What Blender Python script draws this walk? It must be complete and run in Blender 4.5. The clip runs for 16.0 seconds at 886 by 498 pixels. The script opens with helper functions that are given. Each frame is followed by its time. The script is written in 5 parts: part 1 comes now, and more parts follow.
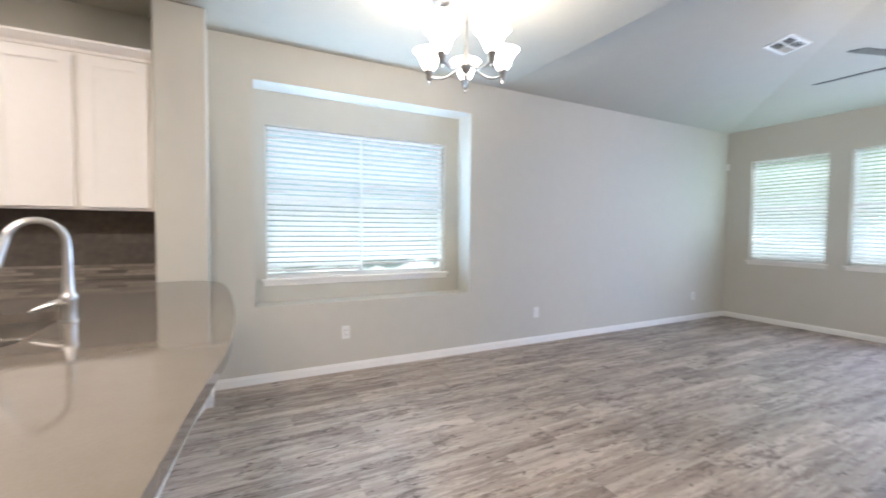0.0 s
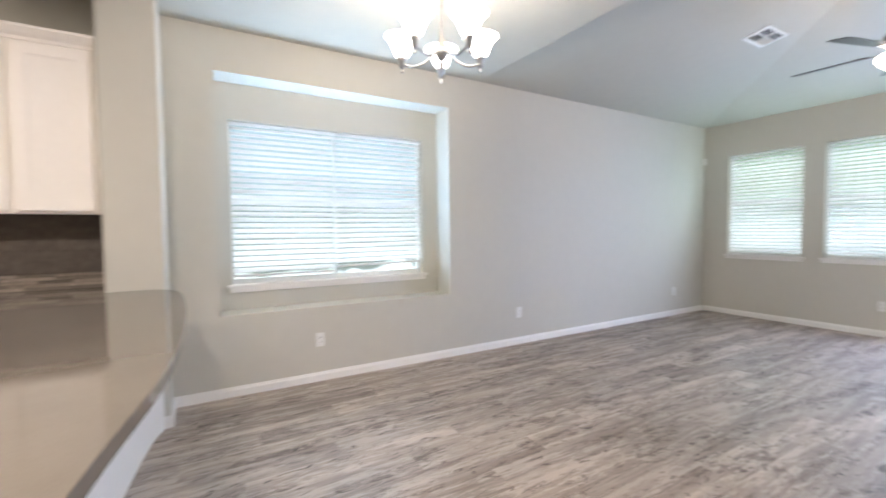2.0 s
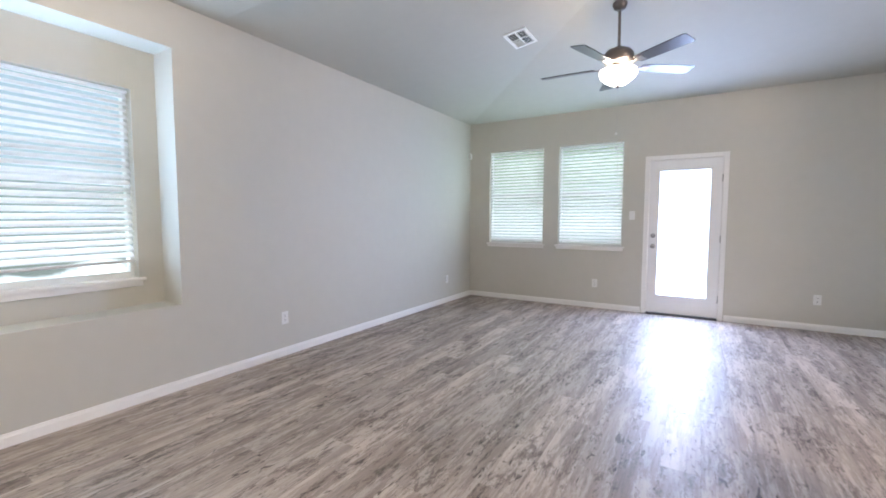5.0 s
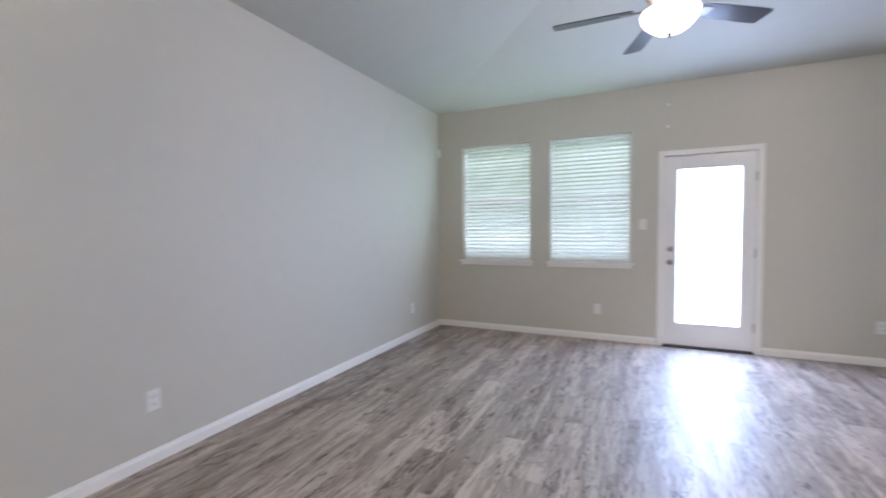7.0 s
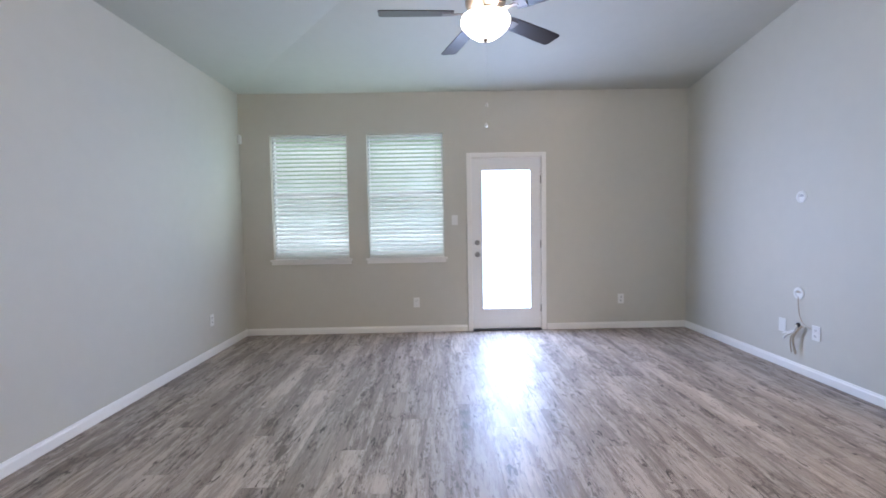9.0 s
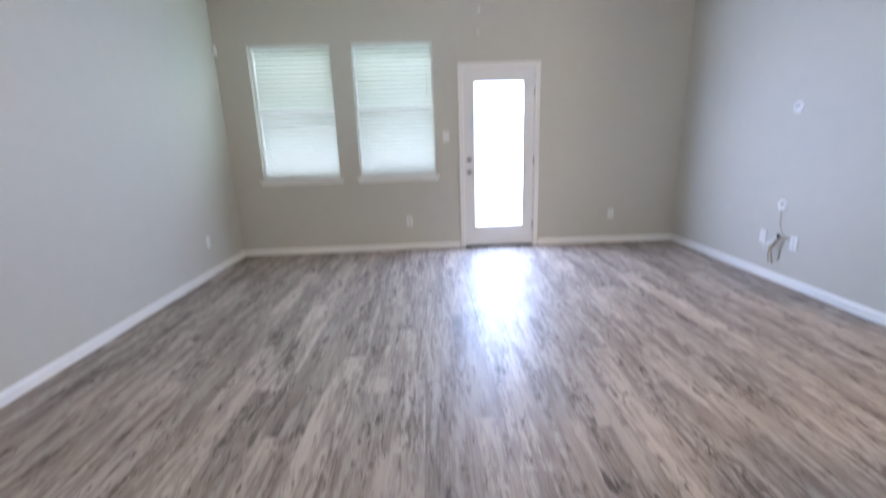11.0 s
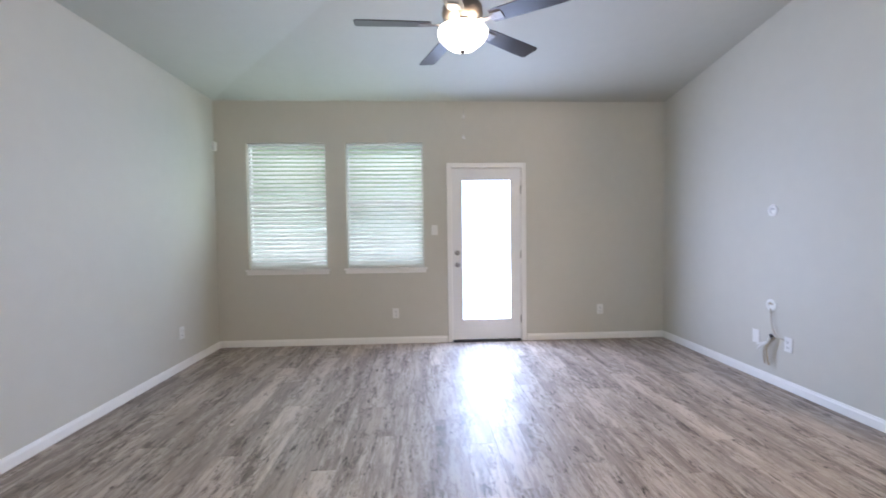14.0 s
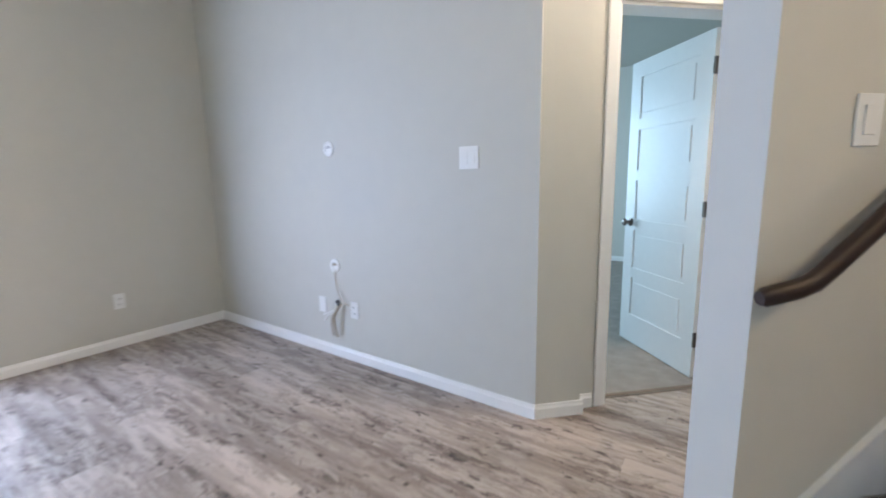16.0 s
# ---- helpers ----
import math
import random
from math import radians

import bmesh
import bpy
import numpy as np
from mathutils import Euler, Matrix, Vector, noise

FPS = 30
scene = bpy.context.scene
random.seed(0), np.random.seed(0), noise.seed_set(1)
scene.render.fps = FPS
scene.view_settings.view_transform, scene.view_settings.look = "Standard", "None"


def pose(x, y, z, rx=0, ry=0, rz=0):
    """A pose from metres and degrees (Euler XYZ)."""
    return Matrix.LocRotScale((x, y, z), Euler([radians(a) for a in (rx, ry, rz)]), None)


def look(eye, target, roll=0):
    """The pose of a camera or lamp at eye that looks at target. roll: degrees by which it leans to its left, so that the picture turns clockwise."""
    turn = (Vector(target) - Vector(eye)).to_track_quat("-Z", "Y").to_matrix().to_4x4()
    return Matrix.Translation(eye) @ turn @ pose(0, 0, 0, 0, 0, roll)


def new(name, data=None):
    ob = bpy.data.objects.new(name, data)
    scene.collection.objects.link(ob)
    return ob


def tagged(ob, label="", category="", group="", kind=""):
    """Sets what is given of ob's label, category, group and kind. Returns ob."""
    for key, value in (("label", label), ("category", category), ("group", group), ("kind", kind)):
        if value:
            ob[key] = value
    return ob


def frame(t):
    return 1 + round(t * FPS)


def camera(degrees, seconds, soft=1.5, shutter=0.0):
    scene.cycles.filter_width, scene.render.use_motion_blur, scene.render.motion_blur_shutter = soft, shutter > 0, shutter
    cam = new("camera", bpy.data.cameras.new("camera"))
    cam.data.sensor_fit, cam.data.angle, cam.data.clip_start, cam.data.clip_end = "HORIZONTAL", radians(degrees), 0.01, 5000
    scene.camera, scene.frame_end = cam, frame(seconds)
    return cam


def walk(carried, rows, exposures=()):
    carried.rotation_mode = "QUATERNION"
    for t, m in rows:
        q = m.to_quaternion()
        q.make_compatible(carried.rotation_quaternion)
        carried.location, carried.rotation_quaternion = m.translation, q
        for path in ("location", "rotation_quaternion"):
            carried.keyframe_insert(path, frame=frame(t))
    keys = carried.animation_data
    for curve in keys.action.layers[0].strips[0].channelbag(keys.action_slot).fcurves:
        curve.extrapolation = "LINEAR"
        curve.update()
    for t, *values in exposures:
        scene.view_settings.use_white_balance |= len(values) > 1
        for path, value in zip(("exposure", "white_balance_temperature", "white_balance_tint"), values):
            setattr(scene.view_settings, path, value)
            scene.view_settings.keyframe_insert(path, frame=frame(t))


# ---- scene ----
cam = camera(92.7, 16.0, soft=1.7, shutter=0.5)
PATH = [
    (0, (0.208, 0.331, 1.279), (1.139, 2.099, 1.193), 0.5),
    (0.5, (0.212, 0.323, 1.275), (0.852, 2.216, 1.193), 0.5),
    (1, (0.214, 0.314, 1.281), (0.795, 2.226, 1.204), 0.2),
    (1.5, (0.228, 0.345, 1.279), (0.883, 2.233, 1.19), 0.4),
    (2, (0.303, 0.478, 1.278), (1.315, 2.201, 1.189), -0.5),
    (2.5, (0.383, 0.564, 1.286), (1.788, 1.986, 1.22), -1.8),
    (3, (0.422, 0.591, 1.284), (2.073, 1.717, 1.196), -2.3),
    (3.2, (0.436, 0.59, 1.285), (2.13, 1.65, 1.195), -2.1),
    (5.3, (0.98, 0.931, 1.267), (2.681, 1.971, 1.108), 0.5),
    (5.5, (1.081, 1.011, 1.265), (2.769, 2.071, 1.092), 0.8),
    (6, (1.405, 1.294, 1.267), (3.109, 2.333, 1.138), -0.8),
    (6.5, (1.727, 1.51, 1.277), (3.413, 2.579, 1.154), -1.4),
    (7, (1.993, 1.628, 1.294), (3.801, 2.478, 1.198), -0.6),
    (7.5, (2.108, 1.709, 1.281), (4.083, 1.996, 1.151), -1.0),
    (8, (2.134, 1.778, 1.268), (4.128, 1.858, 1.139), -1.3),
    (8.5, (2.138, 1.814, 1.263), (4.134, 1.801, 1.139), -1.0),
    (8.7, (2.142, 1.82, 1.26), (4.139, 1.795, 1.149), -1.0),
    (10.8, (2.116, 1.818, 1.264), (4.096, 1.768, 0.984), -2.1),
    (11, (2.104, 1.815, 1.263), (4.042, 1.768, 0.771), -1.9),
    (11.5, (2.07, 1.807, 1.243), (3.911, 1.791, 0.463), -1.8),
    (12, (2.074, 1.808, 1.229), (3.906, 1.791, 0.426), -1.6),
    (12.5, (2.098, 1.813, 1.27), (4.015, 1.785, 0.698), -1.6),
    (13, (2.137, 1.828, 1.287), (4.129, 1.791, 1.115), -0.6),
    (13.5, (2.163, 1.818, 1.303), (4.161, 1.784, 1.221), -0.4),
    (14, (2.185, 1.767, 1.29), (4.182, 1.667, 1.212), -0.7),
    (14.5, (2.345, 1.609, 1.26), (4.283, 1.15, 1.072), -0.2),
    (15, (2.664, 1.385, 1.246), (4.381, 0.39, 0.998), 1.4),
    (15.2, (2.795, 1.281, 1.234), (4.388, 0.097, 0.988), 2.1),
    (15.5, (3.0, 1.102, 1.229), (4.389, -0.316, 0.99), 0.1),
    (15.7, (3.112, 0.966, 1.225), (4.396, -0.539, 0.929), -1.5),
    (16, (3.278, 0.776, 1.216), (4.418, -0.837, 0.9), -1.0),
]
EXPOSURES = [(0, 0.29, 5540, 10.5), (1, 0.32, 5720, 11.5), (3, 0.28, 5660, 11.5), (5.5, 0.15, 5600, 13), (8.5, -0.09, 5540, 12.5), (12, 0.04, 5590, 12), (13.5, -0.04, 5800, 12), (14.5, 0.03, 5740, 11), (15.5, 0.06, 5690, 9), (16, 0.09, 5680, 8.5)]
walk(cam, [(t, look(eye, target, roll)) for t, eye, target, roll in PATH], EXPOSURES)
# ---------------------------------------------------------------- light
world = bpy.data.worlds.new("world")
scene.world = world
world.use_nodes = True
wn = world.node_tree
sky = wn.nodes.new("ShaderNodeTexSky")
sky.sky_type, sky.sun_disc = "NISHITA", False
sky.sun_elevation, sky.sun_rotation = radians(52), radians(-150)
wn.nodes["Background"].inputs["Strength"].default_value = 0.12
wn.links.new(sky.outputs["Color"], wn.nodes["Background"].inputs["Color"])

sun_data = bpy.data.lights.new("sun", "SUN")
sun_data.energy, sun_data.angle, sun_data.color = 3.0, radians(0.5), (1.0, 0.95, 0.88)
sun = new("sun", sun_data)
sun.matrix_world = look((-6, -9, 16), (0, 0, 0))


def area_lamp(name, centre, target, width, height, watts, colour):
    """A rectangular lamp: daylight in or near a window's opening, or a recessed light."""
    data = bpy.data.lights.new(name, "AREA")
    data.shape, data.size, data.size_y = "RECTANGLE", width, height
    data.energy, data.color = watts, colour
    lamp = new(name, data)
    lamp.matrix_world = look(centre, target)
    return lamp


def bulb(name, place, watts, colour, radius=0.03):
    data = bpy.data.lights.new(name, "POINT")
    data.energy, data.color, data.shadow_soft_size = watts, colour, radius
    lamp = new(name, data)
    lamp.location = place
    return lamp


DAY = (0.64, 0.705, 1.0)
area_lamp("door_daylight", (7.158, 1.008, 1.078), (0, 1.008, 1.078), 0.555, 1.61, 84, DAY)
for y in (3.293, 2.178):
    # added on the room side of the blind, in place of light through it
    area_lamp("window_daylight", (7.105, y, 1.60), (0, y, 1.60), 0.84, 1.30, 1.0, (0.80, 0.95, 0.94))
    # strips added before the blind, tilted up to brighten the ceiling
    for z in (1.20, 1.60, 2.0):
        area_lamp("window_daylight", (7.080, y, z), (6.28, y, z + 0.66), 0.84, 0.06, 1.9, (0.76, 0.98, 0.92))
    # two lamps added outside, high and low, to brighten the slats
    area_lamp("window_sky", (7.52, y, 2.62), (7.14, y, 1.62), 0.95, 0.50, 14, (1.0, 0.97, 0.88))
    area_lamp("lawn_light", (7.52, y, 0.35), (7.14, y, 1.45), 0.95, 0.50, 32, (1.0, 0.99, 0.92))
# strips added before the niche blinds, tilted up to brighten reveal and room
for z in (0.92, 1.18, 1.44, 1.70, 1.96):
    area_lamp("niche_daylight", (1.448, 4.315, z), (1.448, 3.515, z + 0.56), 1.70, 0.06, 5.8, (0.62, 0.82, 1.0))
# the same pair of added lamps behind the niche blinds
area_lamp("niche_sky", (1.448, 4.78, 2.62), (1.448, 4.38, 1.55), 1.80, 0.50, 12, (0.97, 0.99, 0.97))
area_lamp("lawn_light", (1.448, 4.78, 0.35), (1.448, 4.38, 1.45), 1.80, 0.50, 24, (1.0, 0.99, 0.92))
area_lamp("bedroom_daylight", (7.30, -3.6, 1.5), (0, -3.6, 1.5), 1.5, 1.4, 120, (0.62, 0.84, 1.0))
WARM = (1.0, 0.75, 0.51)
CHANDELIER = (1.51, 2.53)
FAN = (4.90, 1.49)
HALL_LAMP = (3.30, -1.42)
bulb("hall_bulb", (HALL_LAMP[0], HALL_LAMP[1], 3.10), 105, (1.0, 0.78, 0.60), 0.08)
# the fourth is an added, unseen light that warms stair wall and half wall
CANS = ((-1.55, 2.75), (-1.55, 1.25), (-0.35, 1.0), (1.35, -0.30))
for k in range(5):
    a = math.atan2(CHANDELIER[1] - 0.33, CHANDELIER[0] - 0.25) + k * 2 * math.pi / 5
    bulb("chandelier_bulb", (CHANDELIER[0] + 0.235 * math.cos(a), CHANDELIER[1] + 0.235 * math.sin(a), 2.395), 8.2, WARM)
for k, (x, y) in enumerate(CANS):
    area_lamp("can_bulb", (x, y, 2.785), (x, y, 0), 0.12, 0.12, (20, 31, 40, 28)[k], (1.0, 0.80, 0.62) if k < 3 else (1.0, 0.66, 0.34))
for y in (-0.085, 0.085):
    bulb("fan_bulb", (FAN[0] - 0.09, FAN[1] + y, 2.572), 6.0, WARM, 0.02)

# ---------------------------------------------------------------- materials


def material(name, colour, rough=0.5, metal=0.0, spread=0.06, scale=8.0, bump=0.0, bump_scale=60.0, **sockets):
    """A Principled material whose colour varies a little at two scales, with a fine relief."""
    m = bpy.data.materials.new(name)
    m.use_nodes = True
    t = m.node_tree
    b = t.nodes["Principled BSDF"]
    b.inputs["Roughness"].default_value, b.inputs["Metallic"].default_value = rough, metal
    for key, value in sockets.items():
        b.inputs[key.replace("_", " ")].default_value = value
    co = t.nodes.new("ShaderNodeTexCoord")
    coarse, fine = t.nodes.new("ShaderNodeTexNoise"), t.nodes.new("ShaderNodeTexNoise")
    coarse.inputs["Scale"].default_value, coarse.inputs["Detail"].default_value = scale * 0.15, 3
    fine.inputs["Scale"].default_value, fine.inputs["Detail"].default_value = scale * 3, 4
    mean, ramp = t.nodes.new("ShaderNodeMath"), t.nodes.new("ShaderNodeMapRange")
    mean.operation = "ADD"
    for n, k in ((coarse, 0), (fine, 1)):
        t.links.new(co.outputs["Object"], n.inputs["Vector"])
        t.links.new(n.outputs["Fac"], mean.inputs[k])
    ramp.inputs["From Min"].default_value, ramp.inputs["From Max"].default_value = 0.6, 1.4
    ramp.inputs["To Min"].default_value, ramp.inputs["To Max"].default_value = 1 - spread, 1 + spread
    t.links.new(mean.outputs[0], ramp.inputs["Value"])
    hue = t.nodes.new("ShaderNodeHueSaturation")
    hue.inputs["Color"].default_value = (*colour, 1)
    t.links.new(ramp.outputs[0], hue.inputs["Value"])
    t.links.new(hue.outputs["Color"], b.inputs["Base Color"])
    if bump:
        grain, relief = t.nodes.new("ShaderNodeTexNoise"), t.nodes.new("ShaderNodeBump")
        grain.inputs["Scale"].default_value, grain.inputs["Detail"].default_value = bump_scale, 5
        relief.inputs["Strength"].default_value, relief.inputs["Distance"].default_value = bump, 0.004
        t.links.new(co.outputs["Object"], grain.inputs["Vector"])
        t.links.new(grain.outputs["Fac"], relief.inputs["Height"])
        t.links.new(relief.outputs["Normal"], b.inputs["Normal"])
    return m


def glowing(name, colour, strength):
    m = bpy.data.materials.new(name)
    m.use_nodes = True
    b = m.node_tree.nodes["Principled BSDF"]
    b.inputs["Base Color"].default_value = (0.9, 0.88, 0.82, 1)
    b.inputs["Roughness"].default_value = 0.35
    b.inputs["Emission Color"].default_value = (*colour, 1)
    b.inputs["Emission Strength"].default_value = strength
    return m


def plank_material():
    """Weathered grey-brown vinyl planks: pale drag marks, dark streaks and small knots along the grain."""
    m = bpy.data.materials.new("vinyl_plank")
    m.use_nodes = True
    t = m.node_tree
    b = t.nodes["Principled BSDF"]
    co, info = t.nodes.new("ShaderNodeTexCoord"), t.nodes.new("ShaderNodeObjectInfo")
    geo = t.nodes.new("ShaderNodeNewGeometry")
    both = t.nodes.new("ShaderNodeMath")
    both.operation = "ADD"
    t.links.new(info.outputs["Random"], both.inputs[0])
    t.links.new(geo.outputs["Random Per Island"], both.inputs[1])
    shift = t.nodes.new("ShaderNodeVectorMath")
    shift.operation = "MULTIPLY_ADD"
    spread = t.nodes.new("ShaderNodeCombineXYZ")
    for k in range(3):
        t.links.new(both.outputs[0], spread.inputs[k])
    shift.inputs[1].default_value = (37.0, 53.0, 11.0)
    t.links.new(spread.outputs[0], shift.inputs[0])
    t.links.new(geo.outputs["Position"], shift.inputs[2])

    def grain(sx, sy, detail, rough, distort):
        mp, n = t.nodes.new("ShaderNodeMapping"), t.nodes.new("ShaderNodeTexNoise")
        mp.inputs["Scale"].default_value = (sx, sy, 1)
        n.inputs["Scale"].default_value, n.inputs["Detail"].default_value = 1.0, detail
        n.inputs["Roughness"].default_value, n.inputs["Distortion"].default_value = rough, distort
        t.links.new(shift.outputs[0], mp.inputs["Vector"])
        t.links.new(mp.outputs[0], n.inputs["Vector"])
        return n

    def blend(a, c, share):
        """A mean of two noises, so that broad patches get ragged edges."""
        x = t.nodes.new("ShaderNodeMix")
        x.inputs["Factor"].default_value = share
        t.links.new(a.outputs["Fac"], x.inputs["A"])
        t.links.new(c.outputs["Fac"], x.inputs["B"])
        y = t.nodes.new("ShaderNodeMath")
        y.operation = "ADD"
        y.inputs[1].default_value = 0.0
        t.links.new(x.outputs["Result"], y.inputs[0])
        return y.outputs[0]

    broad, fibre, knots = grain(0.8, 7.0, 6, 0.62, 0.2), grain(4.5, 72, 6, 0.66, 0.15), grain(8.0, 30, 3, 0.6, 0.9)
    ragged, chips = grain(7.0, 42, 10, 0.80, 0.2), grain(13, 36, 8, 0.78, 0.5)
    pale = blend(grain(1.7, 12, 6, 0.62, 0.3), ragged, 0.50)
    worn_mask = blend(grain(1.8, 9, 5, 0.6, 0.4), chips, 0.54)

    def ramp(source, stops):
        r = t.nodes.new("ShaderNodeValToRGB")
        r.color_ramp.elements[0].position, r.color_ramp.elements[0].color = stops[0][0], (*stops[0][1], 1)
        r.color_ramp.elements[1].position, r.color_ramp.elements[1].color = stops[-1][0], (*stops[-1][1], 1)
        for p, c in stops[1:-1]:
            r.color_ramp.elements.new(p).color = (*c, 1)
        t.links.new(source if isinstance(source, bpy.types.NodeSocket) else source.outputs["Fac"], r.inputs["Fac"])
        return r

    def mix(kind, fac, a, c):
        x = t.nodes.new("ShaderNodeMix")
        x.data_type, x.blend_type = "RGBA", kind
        if isinstance(fac, float):
            x.inputs["Factor"].default_value = fac
        else:
            t.links.new(fac, x.inputs["Factor"])
        t.links.new(a, x.inputs["A"])
        t.links.new(c, x.inputs["B"])
        return x.outputs["Result"]

    base = ramp(broad, [(0.30, (0.170, 0.134, 0.109)), (0.44, (0.245, 0.200, 0.166)), (0.55, (0.318, 0.265, 0.221)), (0.70, (0.39, 0.332, 0.282))])
    streak = ramp(fibre, [(0.36, (0.46, 0.44, 0.43)), (0.54, (1.08, 1.08, 1.08))])
    colour = mix("MULTIPLY", 0.50, base.outputs["Color"], streak.outputs["Color"])
    lift = ramp(pale, [(0.485, (0, 0, 0)), (0.55, (0.58, 0.58, 0.58))])
    chalk = t.nodes.new("ShaderNodeRGB")
    chalk.outputs[0].default_value = (0.53, 0.465, 0.41, 1)
    colour = mix("MIX", lift.outputs["Color"], colour, chalk.outputs[0])
    spot = ramp(knots, [(0.315, (0.14, 0.11, 0.095)), (0.375, (1, 1, 1))])
    colour = mix("MULTIPLY", 0.9, colour, spot.outputs["Color"])
    worn = ramp(worn_mask, [(0.415, (0.27, 0.235, 0.21)), (0.468, (1, 1, 1))])
    colour = mix("MULTIPLY", 0.8, colour, worn.outputs["Color"])
    tone = t.nodes.new("ShaderNodeMapRange")
    tone.inputs["To Min"].default_value, tone.inputs["To Max"].default_value = 0.92, 1.24
    t.links.new(info.outputs["Random"], tone.inputs["Value"])
    hue = t.nodes.new("ShaderNodeHueSaturation")
    t.links.new(colour, hue.inputs["Color"])
    t.links.new(tone.outputs[0], hue.inputs["Value"])
    t.links.new(hue.outputs["Color"], b.inputs["Base Color"])
    gloss = t.nodes.new("ShaderNodeMapRange")
    gloss.inputs["To Min"].default_value, gloss.inputs["To Max"].default_value = 0.48, 0.62
    t.links.new(fibre.outputs["Fac"], gloss.inputs["Value"])
    t.links.new(gloss.outputs[0], b.inputs["Roughness"])
    b.inputs["Specular IOR Level"].default_value = 0.5
    b.inputs["Coat Weight"].default_value, b.inputs["Coat Roughness"].default_value = 0.25, 0.37
    relief = t.nodes.new("ShaderNodeBump")
    relief.inputs["Strength"].default_value, relief.inputs["Distance"].default_value = 0.10, 0.002
    t.links.new(fibre.outputs["Fac"], relief.inputs["Height"])
    t.links.new(relief.outputs["Normal"], b.inputs["Normal"])
    return m


def tile_material():
    m = material("slate_tile", (0.13, 0.110, 0.095), 0.55, spread=0.35, scale=7, bump=0.3, bump_scale=25)
    return m


def slat_material():
    """White blind slats that let a little daylight through."""
    m = material("white_slat", (0.87, 0.87, 0.865), 0.45, spread=0.02)
    t = m.node_tree
    b, out = t.nodes["Principled BSDF"], t.nodes["Material Output"]
    tr, mx = t.nodes.new("ShaderNodeBsdfTranslucent"), t.nodes.new("ShaderNodeMixShader")
    tr.inputs["Color"].default_value = (0.93, 0.94, 0.94, 1)
    mx.inputs["Fac"].default_value = 0.50
    t.links.new(b.outputs[0], mx.inputs[1])
    t.links.new(tr.outputs[0], mx.inputs[2])
    t.links.new(mx.outputs[0], out.inputs["Surface"])
    return m


def glass_material(name, tint=(1, 1, 1), shine=0.04):
    m = bpy.data.materials.new(name)
    m.use_nodes = True
    t = m.node_tree
    t.nodes.remove(t.nodes["Principled BSDF"])
    clear, gloss, mx = (t.nodes.new(k) for k in ("ShaderNodeBsdfTransparent", "ShaderNodeBsdfGlossy", "ShaderNodeMixShader"))
    clear.inputs["Color"].default_value = (*tint, 1)
    gloss.inputs["Roughness"].default_value = 0.02
    mx.inputs["Fac"].default_value = shine
    t.links.new(clear.outputs[0], mx.inputs[1])
    t.links.new(gloss.outputs[0], mx.inputs[2])
    t.links.new(mx.outputs[0], t.nodes["Material Output"].inputs["Surface"])
    return m


M_WALL = material("greige_wall_paint", (0.555, 0.541, 0.480), 0.62, spread=0.025, scale=3, bump=0.10, bump_scale=140)
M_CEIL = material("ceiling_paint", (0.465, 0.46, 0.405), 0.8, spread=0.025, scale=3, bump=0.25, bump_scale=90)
M_TRIM = material("white_trim_paint", (0.84, 0.83, 0.80), 0.35, spread=0.02)
M_DOOR = material("white_door_paint", (0.82, 0.82, 0.81), 0.4, spread=0.02)
M_CAB = material("white_cabinet_paint", (0.86, 0.82, 0.76), 0.38, spread=0.02)
M_PLANK = plank_material()
M_JOINT = material("floor_underlay", (0.06, 0.05, 0.045), 0.8)
M_CARPET = material("grey_carpet", (0.30, 0.27, 0.24), 0.95, spread=0.25, scale=60, bump=0.9, bump_scale=300)
M_STAIR = material("brown_stair_carpet", (0.22, 0.17, 0.13), 0.95, spread=0.25, scale=60, bump=0.9, bump_scale=300)
M_QUARTZ = material("taupe_quartz", (0.158, 0.138, 0.115), 0.045, spread=0.08, scale=60)
M_STEEL = material("brushed_steel", (0.66, 0.65, 0.63), 0.36, 1.0, spread=0.05, scale=30)
M_NICKEL = material("brushed_nickel", (0.58, 0.55, 0.50), 0.30, 1.0, spread=0.04)
M_SATIN = material("satin_nickel", (0.36, 0.35, 0.34), 0.32, 1.0, spread=0.04)
M_PEWTER = material("dark_pewter", (0.16, 0.14, 0.125), 0.38, 0.8, spread=0.06)
M_BLACK = material("black_enamel", (0.012, 0.012, 0.013), 0.18, spread=0.05)
M_IRON = material("cast_iron", (0.02, 0.02, 0.02), 0.6, spread=0.1)
M_TILE = tile_material()
M_SLAT = slat_material()
M_GLASS = glass_material("window_glass", (0.97, 1, 0.99))
M_SCREEN = glass_material("insect_screen", (0.86, 0.86, 0.84), 0.0)
M_VINYL = material("white_vinyl_frame", (0.80, 0.82, 0.80), 0.4, spread=0.02)
M_PLATE = material("white_plastic", (0.76, 0.76, 0.735), 0.35, spread=0.01)
M_DARK = material("dark_slot", (0.03, 0.03, 0.03), 0.6)
M_RAIL = material("dark_stained_wood", (0.022, 0.011, 0.008), 0.46, spread=0.25, scale=25)
M_BLADE = material("dark_walnut_blade", (0.022, 0.014, 0.012), 0.33, spread=0.2, scale=20, Specular_IOR_Level=0.3)
M_SHADE = glowing("lit_frosted_glass", (1.0, 0.86, 0.68), 12.0)
M_BOWL = glowing("lit_fan_bowl", (1.0, 0.84, 0.66), 6.5)
M_HALL = glowing("lit_hall_glass", (1.0, 0.76, 0.50), 8.0)
M_CLOCK = glowing("blue_clock_digits", (0.04, 0.10, 0.8), 1.2)
M_CABLE = material("beige_cable", (0.42, 0.36, 0.27), 0.6)
